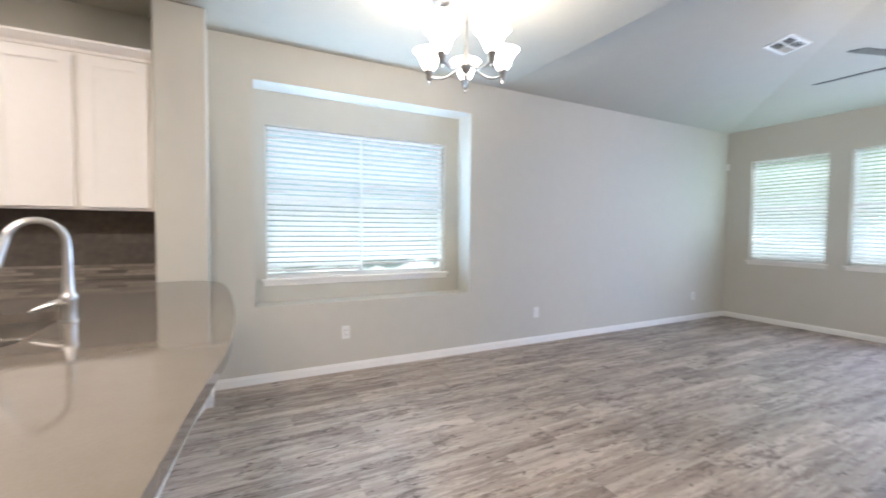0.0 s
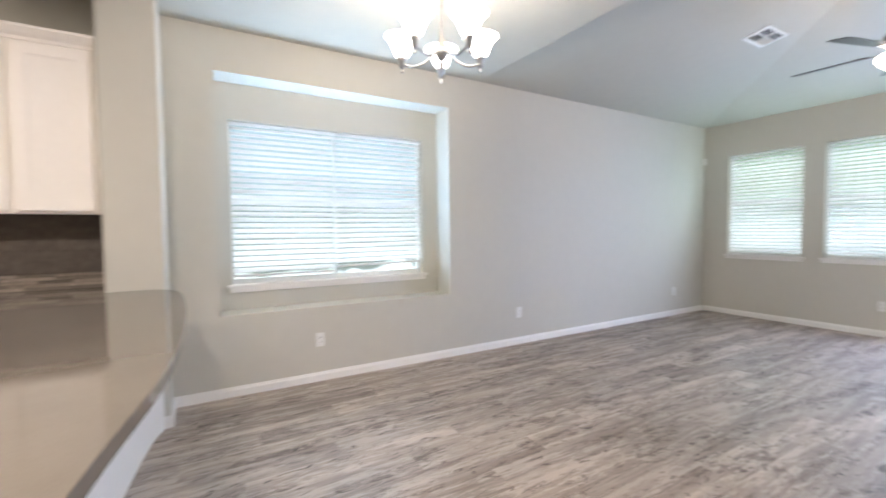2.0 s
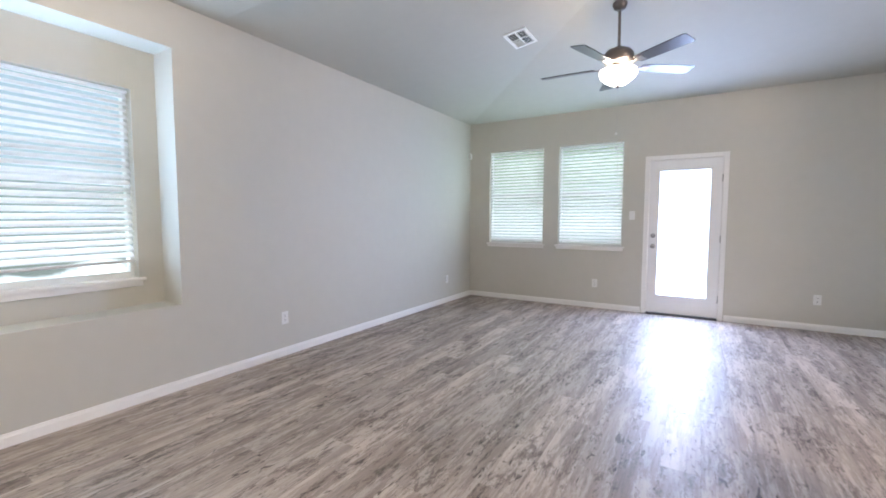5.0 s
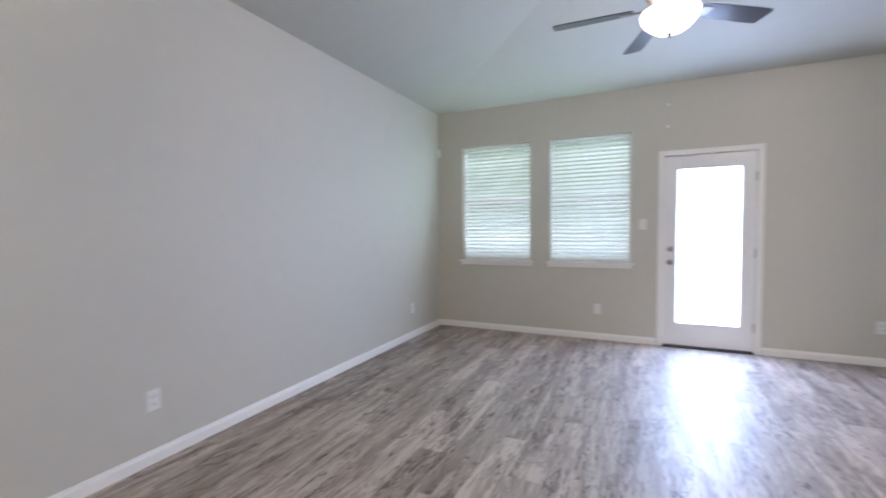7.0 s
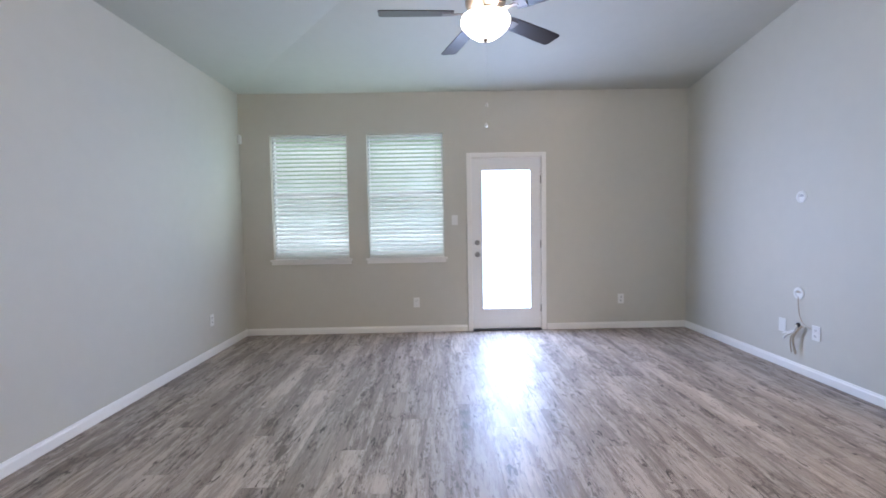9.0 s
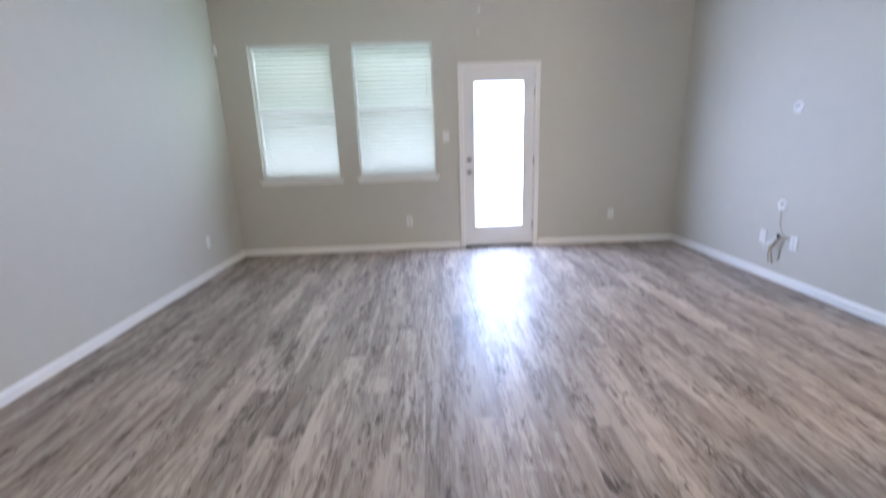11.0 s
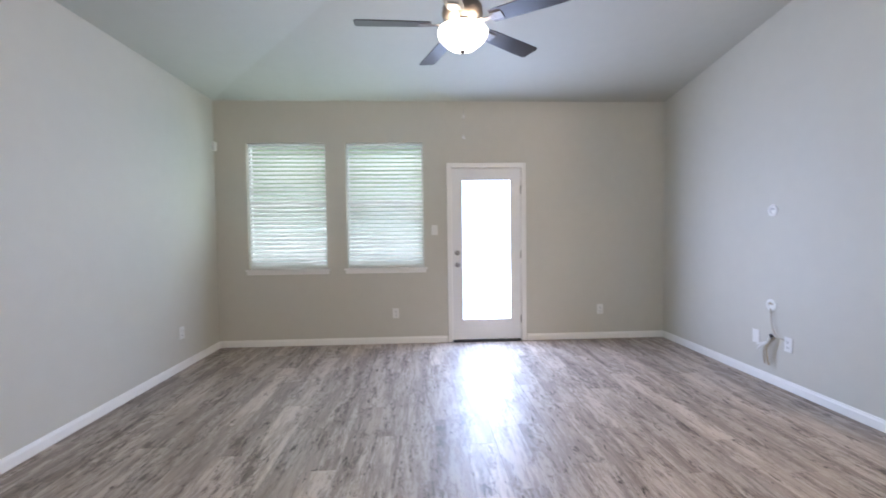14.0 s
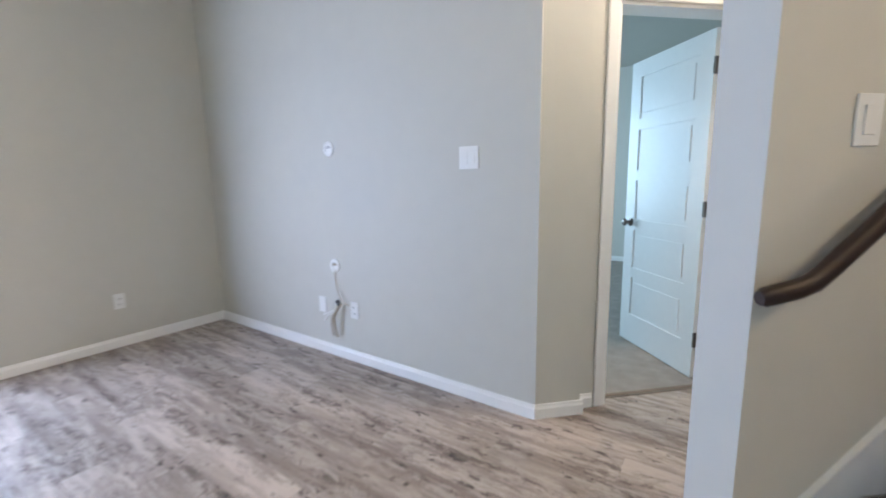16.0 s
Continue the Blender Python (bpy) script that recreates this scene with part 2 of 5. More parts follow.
M_GREY = material("grey_plastic", (0.45, 0.45, 0.45), 0.6)
M_GRASS = material("lawn", (0.07, 0.10, 0.035), 0.9, spread=0.4, scale=6)
M_SINK = material("sink_steel", (0.72, 0.69, 0.66), 0.20, 1.0, spread=0.05, scale=30)

# ---------------------------------------------------------------- mesh helpers


def box(bm, x0, x1, y0, y1, z0, z1, m=None):
    vs = [bm.verts.new((x, y, z)) for x in (x0, x1) for y in (y0, y1) for z in (z0, z1)]
    for f in ((0, 1, 3, 2), (4, 6, 7, 5), (0, 4, 5, 1), (2, 3, 7, 6), (0, 2, 6, 4), (1, 5, 7, 3)):
        bm.faces.new([vs[i] for i in f])
    if m is not None:
        bmesh.ops.transform(bm, matrix=m, verts=vs)
    return vs


def boxes(*dims, bevel=0.0, m=None):
    bm = bmesh.new()
    for d in dims:
        box(bm, *d)
    if bevel:
        bmesh.ops.bevel(bm, geom=bm.edges[:], offset=bevel, segments=2, affect="EDGES", profile=0.5)
    if m is not None:
        bmesh.ops.transform(bm, matrix=m, verts=bm.verts[:])
    return bm


def prism(outline, h0, h1, axis="z", bevel=0.0):
    """A flat outline pulled from h0 to h1 along an axis; the outline's two numbers are the other two axes in order."""
    bm = bmesh.new()

    def at(p, h):
        return {"x": (h, *p), "y": (p[0], h, p[1]), "z": (*p, h)}[axis]
    lo, hi = [bm.verts.new(at(p, h0)) for p in outline], [bm.verts.new(at(p, h1)) for p in outline]
    bm.faces.new(lo)
    bm.faces.new(hi)
    for i in range(len(outline)):
        j = (i + 1) % len(outline)
        bm.faces.new((lo[i], lo[j], hi[j], hi[i]))
    bmesh.ops.recalc_face_normals(bm, faces=bm.faces[:])
    if bevel:
        bmesh.ops.bevel(bm, geom=bm.edges[:], offset=bevel, segments=2, affect="EDGES", profile=0.5)
    return bm


def lathe(profile, n=24, m=None):
    """A profile of (radius, height) turned round the z axis."""
    bm = bmesh.new()
    rings = []
    for r, z in profile:
        rings.append([bm.verts.new((r * math.cos(2 * math.pi * k / n), r * math.sin(2 * math.pi * k / n), z)) for k in range(n)] if r > 1e-6 else [bm.verts.new((0, 0, z))])
    for a, b in zip(rings, rings[1:]):
        for k in range(n):
            j = (k + 1) % n
            if len(a) > 1 and len(b) > 1:
                bm.faces.new((a[k], a[j], b[j], b[k]))
            elif len(a) > 1:
                bm.faces.new((a[k], a[j], b[0]))
            elif len(b) > 1:
                bm.faces.new((a[0], b[j], b[k]))
    bmesh.ops.recalc_face_normals(bm, faces=bm.faces[:])
    if m is not None:
        bmesh.ops.transform(bm, matrix=m, verts=bm.verts[:])
    return bm


def tube(points, radius, n=10, flat=1.0):
    """A round bar along points; radius may be a number or one a point. The ring is carried along without twist."""
    bm = bmesh.new()
    pts = [Vector(p) for p in points]
    radii = radius if isinstance(radius, (list, tuple)) else [radius] * len(pts)
    rings, side = [], None
    for i, p in enumerate(pts):
        way = (pts[min(i + 1, len(pts) - 1)] - pts[max(i - 1, 0)]).normalized()
        if side is None:
            side = way.cross(Vector((0, 0, 1)))
            side = side if side.length > 1e-3 else Vector((1, 0, 0))
        side = (side - side.dot(way) * way).normalized()
        up = side.cross(way).normalized()
        rings.append([bm.verts.new(p + radii[i] * (math.cos(2 * math.pi * k / n) * side + flat * math.sin(2 * math.pi * k / n) * up)) for k in range(n)])
    for a, b in zip(rings, rings[1:]):
        for k in range(n):
            bm.faces.new((a[k], a[(k + 1) % n], b[(k + 1) % n], b[k]))
    bm.faces.new(rings[0])
    bm.faces.new(rings[-1])
    bmesh.ops.recalc_face_normals(bm, faces=bm.faces[:])
    return bm


def smooth_line(points, steps=6):
    """Points of a Catmull-Rom curve through the given ones."""
    p = [Vector(q) for q in points]
    p = [2 * p[0] - p[1], *p, 2 * p[-1] - p[-2]]
    out = []
    for a, b, c, d in zip(p, p[1:], p[2:], p[3:]):
        for k in range(steps):
            t = k / steps
            out.append(0.5 * (2 * b + (c - a) * t + (2 * a - 5 * b + 4 * c - d) * t * t + (3 * b - 3 * c + d - a) * t ** 3))
    return out + [p[-2]]


def join_bm(*parts):
    bm = bmesh.new()
    for q in parts:
        me = bpy.data.meshes.new("join")
        q.to_mesh(me)
        bm.from_mesh(me)
        bpy.data.meshes.remove(me)
        q.free()
    return bm


def part(name, bm, mat, parent=None, label="", smooth=False):
    """One mesh object, under a thing or under a part."""
    me = bpy.data.meshes.new(name)
    bmesh.ops.recalc_face_normals(bm, faces=bm.faces[:])
    if smooth:
        for f in bm.faces:
            f.smooth = True
        for e in bm.edges:
            e.smooth = len(e.link_faces) != 2 or e.calc_face_angle(0) < radians(40)
    bm.to_mesh(me)
    bm.free()
    me.materials.append(mat)
    ob = new(name, me)
    if parent is not None:
        ob.parent = parent
    return tagged(ob, label) if label else ob


def thing(name, place, label, category, group="", turn=0.0):
    ob = new(name)
    ob.matrix_world = pose(*place, 0, 0, turn)
    return tagged(ob, label, category, group)


def structure(name, bm, mat, label, category="", parent=None):
    return tagged(part(name, bm, mat, parent), label, category or name.split("_")[0], kind="structure")


def pierced(u0, u1, z0, z1, holes):
    """The rectangles that are left of a wall u0..u1, z0..z1 round its holes (a, b, c, d)."""
    cuts = sorted({u0, u1, *(h[0] for h in holes), *(h[1] for h in holes)})
    out = []
    for a, b in zip(cuts, cuts[1:]):
        z = z0
        for h in sorted((h for h in holes if h[0] <= a + 1e-6 and h[1] >= b - 1e-6), key=lambda h: h[2]):
            if h[2] > z:
                out.append((a, b, z, h[2]))
            z = h[3]
        if z < z1:
            out.append((a, b, z, z1))
    return out


def ring_prism(outer, inner, y0, y1):
    """A rectangular frame in the x-z plane (u0, u1, z0, z1 outside and inside), pulled from y0 to y1."""
    bm = bmesh.new()

    def ring(r, y):
        return [bm.verts.new((u, y, z)) for u, z in ((r[0], r[2]), (r[1], r[2]), (r[1], r[3]), (r[0], r[3]))]
    o0, i0, o1, i1 = ring(outer, y0), ring(inner, y0), ring(outer, y1), ring(inner, y1)
    for k in range(4):
        j = (k + 1) % 4
        for a, b in ((o0, i0), (o1, i1), (o0, o1), (i0, i1)):
            bm.faces.new((a[k], a[j], b[j], b[k]))
    bmesh.ops.recalc_face_normals(bm, faces=bm.faces[:])
    return bm


# ---------------------------------------------------------------- plan
YL, XF, YR = 4.09, 7.11, -1.13          # window wall, door wall, cable wall
CEIL, PITCH, EDGE = 2.80, 0.15, 2.86    # flat ceiling, slope of the raised ceiling, where it begins
XK, YB, YBED = -3.6, -3.2, -5.75        # closing walls: kitchen, entry, bedroom
NICHE = (0.453, 2.50, 0.635, 2.482)
NICHE_Y = 4.34
WIN_D = (0.56, 2.335, 0.84, 2.19)
WIN_A, WIN_B = (2.855, 3.742, 0.89, 2.33), (1.74, 2.627, 0.89, 2.33)
DOOR = (0.595, 1.415, 0.0, 2.04)
D45, P45 = Vector((-0.70711, -0.70711, 0)), Vector((0.70711, -0.70711, 0))
TV_END = Vector((4.063, -1.138, 0))
POST_R = Vector((3.24, -0.415, 0))


def slanted(origin, side):
    """A frame whose x axis runs along the slanted walls from origin and whose y axis points to side."""
    m = Matrix.Identity(4)
    for r in range(3):
        m[r][0], m[r][1], m[r][3] = D45[r], side[r], origin[r]
    return m


AT_DOOR = slanted(TV_END, P45)           # s along the doorway's wall, q into the bedroom
AT_STAIR = slanted(POST_R, -P45)         # s up the stairs, q across them

# ---------------------------------------------------------------- walls, ceilings
bm = boxes(*[(a, b, YL, YL + 0.12, c, d) for a, b, c, d in pierced(XK, XF + 0.14, 0, CEIL, [NICHE])])
structure("wall_north", bm, M_WALL, "greige painted drywall wall with a recessed window niche")
bm = ring_prism((NICHE[0] - 0.1, NICHE[1] + 0.1, NICHE[2] - 0.1, NICHE[3] + 0.1), NICHE, YL + 0.12, NICHE_Y)
structure("wall_niche_reveal", bm, M_WALL, "greige painted sides of the window niche", "wall")
bm = ring_prism((NICHE[0] - 0.1, NICHE[1] + 0.1, NICHE[2] - 0.1, NICHE[3] + 0.1), WIN_D, NICHE_Y, NICHE_Y + 0.14)
structure("wall_niche_back", bm, M_WALL, "greige painted back of the niche round the dining window", "wall")
bm = boxes(*[(XF, XF + 0.14, a, b, c, d) for a, b, c, d in pierced(YR - 0.12, YL, 0, CEIL, [WIN_A, WIN_B, DOOR])])
structure("wall_east", bm, M_WALL, "greige painted drywall wall with two windows and a glazed door")
bm = prism([(TV_END.x, 0), (XF, 0), (XF, CEIL), (TV_END.x, CEIL + PITCH * (XF - TV_END.x))], YR - 0.12, YR, "y")
structure("wall_south", bm, M_WALL, "greige painted drywall wall with cable plates, sloping at its top")

# the slanted wall with the bedroom doorway, a short pilaster before it
OPEN = (0.40, 1.13)
bm = boxes((0, 0.24, 0, 0.17, 0, 3.24), m=AT_DOOR)
structure("wall_pilaster", bm, M_WALL, "greige painted slanted wall end beside the bedroom doorway", "wall")
bm = boxes(*[(a, b, 0.055, 0.175, c, d) for a, b, c, d in pierced(0.24, 2.6, 0, 3.2, [(OPEN[0], OPEN[1], 0, 2.04)])], m=AT_DOOR)
structure("wall_doorway", bm, M_WALL, "greige painted slanted wall with an open bedroom doorway", "wall")
# the slanted stair wall whose end stands free
bm = boxes((0.0, 3.3, -0.158, 0.0, 0, 3.42), m=AT_STAIR)
structure("wall_stair", bm, M_WALL, "greige painted stair wall with a free-standing end", "wall")

# closing walls that nobody sees from the path
structure("wall_kitchen", boxes((XK - 0.12, XK, YB, YL + 0.12, 0, CEIL)), M_WALL, "plain greige wall that closes the kitchen", "wall")
structure("wall_entry", boxes((XK, 2.2, YB - 0.12, YB, 0, CEIL)), M_WALL, "plain greige wall that closes the entry", "wall")
structure("wall_bedroom_south", boxes((2.1, XF + 0.14, YBED - 0.12, YBED, 0, 2.74)), M_WALL, "pale painted bedroom wall", "wall")
structure("wall_bedroom_west", boxes((2.1, 2.22, YBED, YB + 0.3, 0, 2.74)), M_WALL, "plain bedroom wall", "wall")
bm = boxes(*[(XF, XF + 0.14, a, b, c, d) for a, b, c, d in pierced(YBED, YR - 0.12, 0, 2.74, [(-4.35, -2.85, 0.8, 2.2)])])
structure("wall_bedroom_east", bm, M_WALL, "pale painted bedroom wall with a window", "wall")

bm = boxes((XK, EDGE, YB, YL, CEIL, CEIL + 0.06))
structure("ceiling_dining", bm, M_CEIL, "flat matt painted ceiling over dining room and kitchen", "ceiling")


def raised(x, y):
    return CEIL + PITCH * min(XF - x, YL - y)


bm = bmesh.new()
hip = (EDGE, YL - (XF - EDGE))
for ring in ([(XF, YL), (EDGE, YL), hip], [(XF, YL), hip, (EDGE, YB), (XF, YB)]):
    lo = [bm.verts.new((x, y, raised(x, y))) for x, y in ring]
    hi = [bm.verts.new((x, y, raised(x, y) + 0.05)) for x, y in ring]
    bm.faces.new(lo)
    bm.faces.new(hi)
    for i in range(len(ring)):
        j = (i + 1) % len(ring)
        bm.faces.new((lo[i], lo[j], hi[j], hi[i]))
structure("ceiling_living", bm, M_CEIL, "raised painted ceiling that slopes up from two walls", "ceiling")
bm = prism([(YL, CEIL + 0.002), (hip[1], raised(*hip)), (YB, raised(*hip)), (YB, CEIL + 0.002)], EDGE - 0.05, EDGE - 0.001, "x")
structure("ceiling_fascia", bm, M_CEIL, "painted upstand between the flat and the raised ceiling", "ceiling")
structure("ceiling_bedroom", prism([(XF, YR - 0.125), (4.19, YR - 0.125), (2.3, -3.15), (2.22, YBED), (XF, YBED)], 2.74, 2.80, "z"), M_CEIL, "flat painted bedroom ceiling", "ceiling")

# ---------------------------------------------------------------- floors, ground
structure("floor", boxes((XK, XF + 0.14, YBED, YL + 0.02, -0.20, -0.008)), M_JOINT, "dark underlay below the vinyl planks", "floor")
CARPET = [(XF, YR - 0.12), (4.107, YR - 0.12), (2.443, -2.913), (2.22, -2.913), (2.22, YBED), (XF, YBED)]
structure("carpet", prism(CARPET, -0.007, 0.006, "z"), M_CARPET, "grey cut-pile bedroom carpet", "carpet")
structure("ground", boxes((-60, 80, -60, 60, -0.45, -0.25)), M_GRASS, "mown lawn around the house", "ground")

# ---------------------------------------------------------------- baseboards
BASE_H, BASE_T = 0.076, 0.014


def base_profile():
    return [(0, 0), (BASE_T, 0), (BASE_T, BASE_H - 0.022), (BASE_T - 0.005, BASE_H - 0.012), (BASE_T - 0.007, BASE_H), (0, BASE_H)]


def baseboard(a, b, side):
    """A moulded board along the floor from a to b that stands proud towards side."""
    a, b, side = Vector(a), Vector(b), Vector(side)
    bm = bmesh.new()
    rows = [[bm.verts.new((*(p + side * u), z + 0.001)) for u, z in base_profile()] for p in (a, b)]
    n = len(rows[0])
    for i in range(n):
        bm.faces.new((rows[0][i], rows[0][(i + 1) % n], rows[1][(i + 1) % n], rows[1][i]))
    for r in rows:
        bm.faces.new(r)
    return tagged(part("baseboard", bm, M_TRIM), "white painted moulded baseboard", "baseboard", kind="structure")


def on(m, s, q):
    v = m @ Vector((s, q, 0))
    return (v.x, v.y)


baseboard((0.137, YL), (XF, YL), (0, -1))
baseboard((XF, YL - BASE_T), (XF, 1.48), (-1, 0))
baseboard((XF, 0.53), (XF, YR), (-1, 0))
baseboard((XF - BASE_T, YR), (TV_END.x, YR), (0, 1))
baseboard(on(AT_DOOR, -0.006, 0), on(AT_DOOR, 0.255, 0), -P45.xy)
baseboard(on(AT_DOOR, 0.24, -0.001), on(AT_DOOR, 0.24, 0.055), D45.xy)
baseboard(on(AT_DOOR, 0.254, 0.055), on(AT_DOOR, 0.335, 0.055), -P45.xy)
baseboard(on(AT_DOOR, 1.20, 0.055), on(AT_DOOR, 2.6, 0.055), -P45.xy)
baseboard((4.4, YBED), (XF, YBED), (0, 1))
baseboard((2.22, YBED), (4.4, YBED), (0, 1))
baseboard((0.136, 3.74), (0.136, YL), (1, 0))
baseboard((-0.10, 3.74), (0.15, 3.74), (0, -1))

# ---------------------------------------------------------------- outdoors
def glare(name, strength, cast=(1, 1, 1), leaves=(0.84, 0.89, 0.80), between=(0.91, 0.955, 0.95), low=(0.94, 0.98, 1.0)):
    """A glowing backdrop for daylight outside the windows: washed-out greenery above, pale ground below."""
    m = bpy.data.materials.new(name)
    m.use_nodes = True
    t = m.node_tree
    t.nodes.remove(t.nodes["Principled BSDF"])
    geo, sep, e = t.nodes.new("ShaderNodeNewGeometry"), t.nodes.new("ShaderNodeSeparateXYZ"), t.nodes.new("ShaderNodeEmission")
    n, add, r = t.nodes.new("ShaderNodeTexNoise"), t.nodes.new("ShaderNodeMath"), t.nodes.new("ShaderNodeValToRGB")
    n.inputs["Scale"].default_value, n.inputs["Detail"].default_value = 2.2, 5
    add.operation = "MULTIPLY_ADD"
    add.inputs[1].default_value = 0.6
    t.links.new(geo.outputs["Position"], n.inputs["Vector"])
    t.links.new(geo.outputs["Position"], sep.inputs[0])
    t.links.new(n.outputs["Fac"], add.inputs[0])
    t.links.new(sep.outputs["Z"], add.inputs[2])
    span = t.nodes.new("ShaderNodeMapRange")
    span.inputs["From Min"].default_value, span.inputs["From Max"].default_value = 0.3, 2.7
    t.links.new(add.outputs[0], span.inputs["Value"])
    ends = r.color_ramp.elements
    # full white low down, put there to light the blind slats from below
    ends[0].position, ends[0].color = 0.25, (1, 1, 1, 1)
    ends[1].position, ends[1].color = 0.80, (*leaves, 1)
    r.color_ramp.elements.new(0.38).color = (*low, 1)
    r.color_ramp.elements.new(0.58).color = (*between, 1)
    t.links.new(span.outputs[0], r.inputs["Fac"])
    tint = t.nodes.new("ShaderNodeMix")
    tint.data_type, tint.blend_type = "RGBA", "MULTIPLY"
    tint.inputs["Factor"].default_value, tint.inputs["B"].default_value = 1.0, (*cast, 1)
    t.links.new(r.outputs["Color"], tint.inputs["A"])
    t.links.new(tint.outputs["Result"], e.inputs["Color"])
    e.inputs["Strength"].default_value = strength
    t.links.new(e.outputs[0], t.nodes["Material Output"].inputs["Surface"])
    return m


structure("backdrop", boxes((7.62, 7.64, 1.60, 4.6, -0.2, 3.0)), glare("window_glare", 11.5, (1.0, 0.98, 1.0), (0.034, 0.040, 0.026), (0.060, 0.066, 0.058), (0.085, 0.092, 0.092)), "overexposed daylight and greenery beyond the east windows", "backdrop")
structure("backdrop", boxes((7.62, 7.64, -0.6, 1.595, -0.2, 3.0)), glare("door_glare", 5.5, (0.66, 0.78, 1.0)), "overexposed daylight beyond the glazed door", "backdrop")
structure("backdrop", boxes((-0.6, 3.6, 4.90, 4.92, -0.2, 3.2)), glare("niche_glare", 10.0, (1.0, 1.0, 1.0), (0.050, 0.058, 0.060), (0.048, 0.055, 0.051), (0.044, 0.047, 0.041)), "overexposed daylight and greenery beyond the dining window", "backdrop")

# ---------------------------------------------------------------- windows with blinds
TO_EAST = Matrix(((0, 1, 0, 0), (1, 0, 0, 0), (0, 0, 1, 0), (0, 0, 0, 1)))   # u runs along y, depth along x
TO_NORTH = Matrix.Identity(4)                                               # u runs along x, depth along y


def window(name, hole, face, m, panes, label):
    """A single-hung vinyl window: frame, meeting rail, panes, and a wooden stool with its apron."""
    u0, u1, z0, z1 = hole
    top = structure(name, boxes((u0, u0 + 0.024, face + 0.07, face + 0.13, z0, z1), (u1 - 0.024, u1, face + 0.07, face + 0.13, z0, z1),
                                (u0 + 0.024, u1 - 0.024, face + 0.07, face + 0.13, z1 - 0.016, z1), (u0 + 0.024, u1 - 0.024, face + 0.07, face + 0.13, z0, z0 + 0.04), m=m),
                    M_VINYL, label, "window")
    zm = z0 + 0.515 * (z1 - z0)
    width = (u1 - u0) / panes
    for k in range(panes):
        a, b = u0 + k * width + (0.024 if k == 0 else 0.008), u0 + (k + 1) * width - (0.024 if k == panes - 1 else 0.008)
        if k:
            part("mullion", boxes((a - 0.016, a, face + 0.07, face + 0.13, z0 + 0.04, z1 - 0.016), m=m), M_VINYL, top)
        part("meeting_rail", boxes((a, b, face + 0.08, face + 0.12, zm - 0.025, zm + 0.025), bevel=0.003, m=m), M_VINYL, top)
        for c, d in ((z0 + 0.04, zm - 0.025), (zm + 0.025, z1 - 0.016)):
            pane = part("pane", boxes((a, b, face + 0.098, face + 0.102, c, d), m=m), M_GLASS, top, "clear window glass")
            pane.visible_shadow = False
        screen = part("insect_screen", boxes((a + 0.001, b - 0.001, face + 0.124, face + 0.126, z0 + 0.041, zm - 0.026), m=m), M_SCREEN, top, "fine grey insect screen")
        screen.visible_shadow = False
    part("stool", boxes((u0 - 0.035, u1 + 0.035, face - 0.035, face + 0.07, z0 - 0.022, z0 + 0.001), bevel=0.004, m=m), M_TRIM, top, "white painted window stool")
    part("apron", boxes((u0 - 0.02, u1 + 0.02, face - 0.016, face - 0.0005, z0 - 0.062, z0 - 0.0225), bevel=0.004, m=m), M_TRIM, top, "white painted apron board")
    return top


def blind(u0, u1, z0, z1, face, m, label, tilt=36, drop=0.0):
    """A white slatted blind: headrail, slats, ladder cords, bottom rail, tilt wand. drop: how far its right end sags."""
    b = thing("window_blind", m @ Vector(((u0 + u1) / 2, face, z1)), label, "blind", "white window blinds")
    inv = b.matrix_world.inverted() @ m
    part("headrail", boxes((u0, u1, face - 0.022, face + 0.025, z1 - 0.032, z1 - 0.012), bevel=0.003, m=inv), M_SLAT, b)
    n = int((z1 - z0 - 0.06) / 0.047)
    proto = boxes((-(u1 - u0) / 2 + 0.004, (u1 - u0) / 2 - 0.004, -0.0275, 0.0275, -0.0015, 0.0015))
    me = None
    for k in range(n):
        z = z1 - 0.058 - k * 0.047
        place = inv @ pose((u0 + u1) / 2, face, z, tilt + random.uniform(-0.3, 0.3), drop * k / n + random.uniform(-0.01, 0.01), 0)
        if me is None:
            first = part("slat", proto, M_SLAT, b)
            me, ob = first.data, first
        else:
            ob = new("slat", me)
            ob.parent = b
        ob.matrix_basis = place
    rail = part("bottom_rail", boxes((-(u1 - u0) / 2 + 0.003, (u1 - u0) / 2 - 0.003, -0.025, 0.025, -0.009, 0.009), bevel=0.003), M_PLATE, b)
    rail.matrix_basis = inv @ pose((u0 + u1) / 2, face, z1 - 0.058 - n * 0.047, 0, drop, 0)
    for u in (u0 + 0.12, u1 - 0.12):
        part("ladder_cord", boxes((u - 0.001, u + 0.001, face - 0.027, face - 0.0255, z1 - 0.058 - n * 0.047, z1 - 0.05), m=inv), M_SLAT, b)
    part("tilt_wand", tube([inv @ Vector((u0 + 0.07, face - 0.034, z1 - 0.05)), inv @ Vector((u0 + 0.07, face - 0.036, z1 - 0.62))], 0.003, 8), M_PLATE, b)
    part("pull_cord", tube([inv @ Vector((u1 - 0.06, face - 0.034, z1 - 0.05)), inv @ Vector((u1 - 0.058, face - 0.035, z1 - 0.60)), inv @ Vector((u1 - 0.058, face - 0.035, z1 - 0.66))], [0.0012, 0.0012, 0.005], 6), M_PLATE, b)
    return b


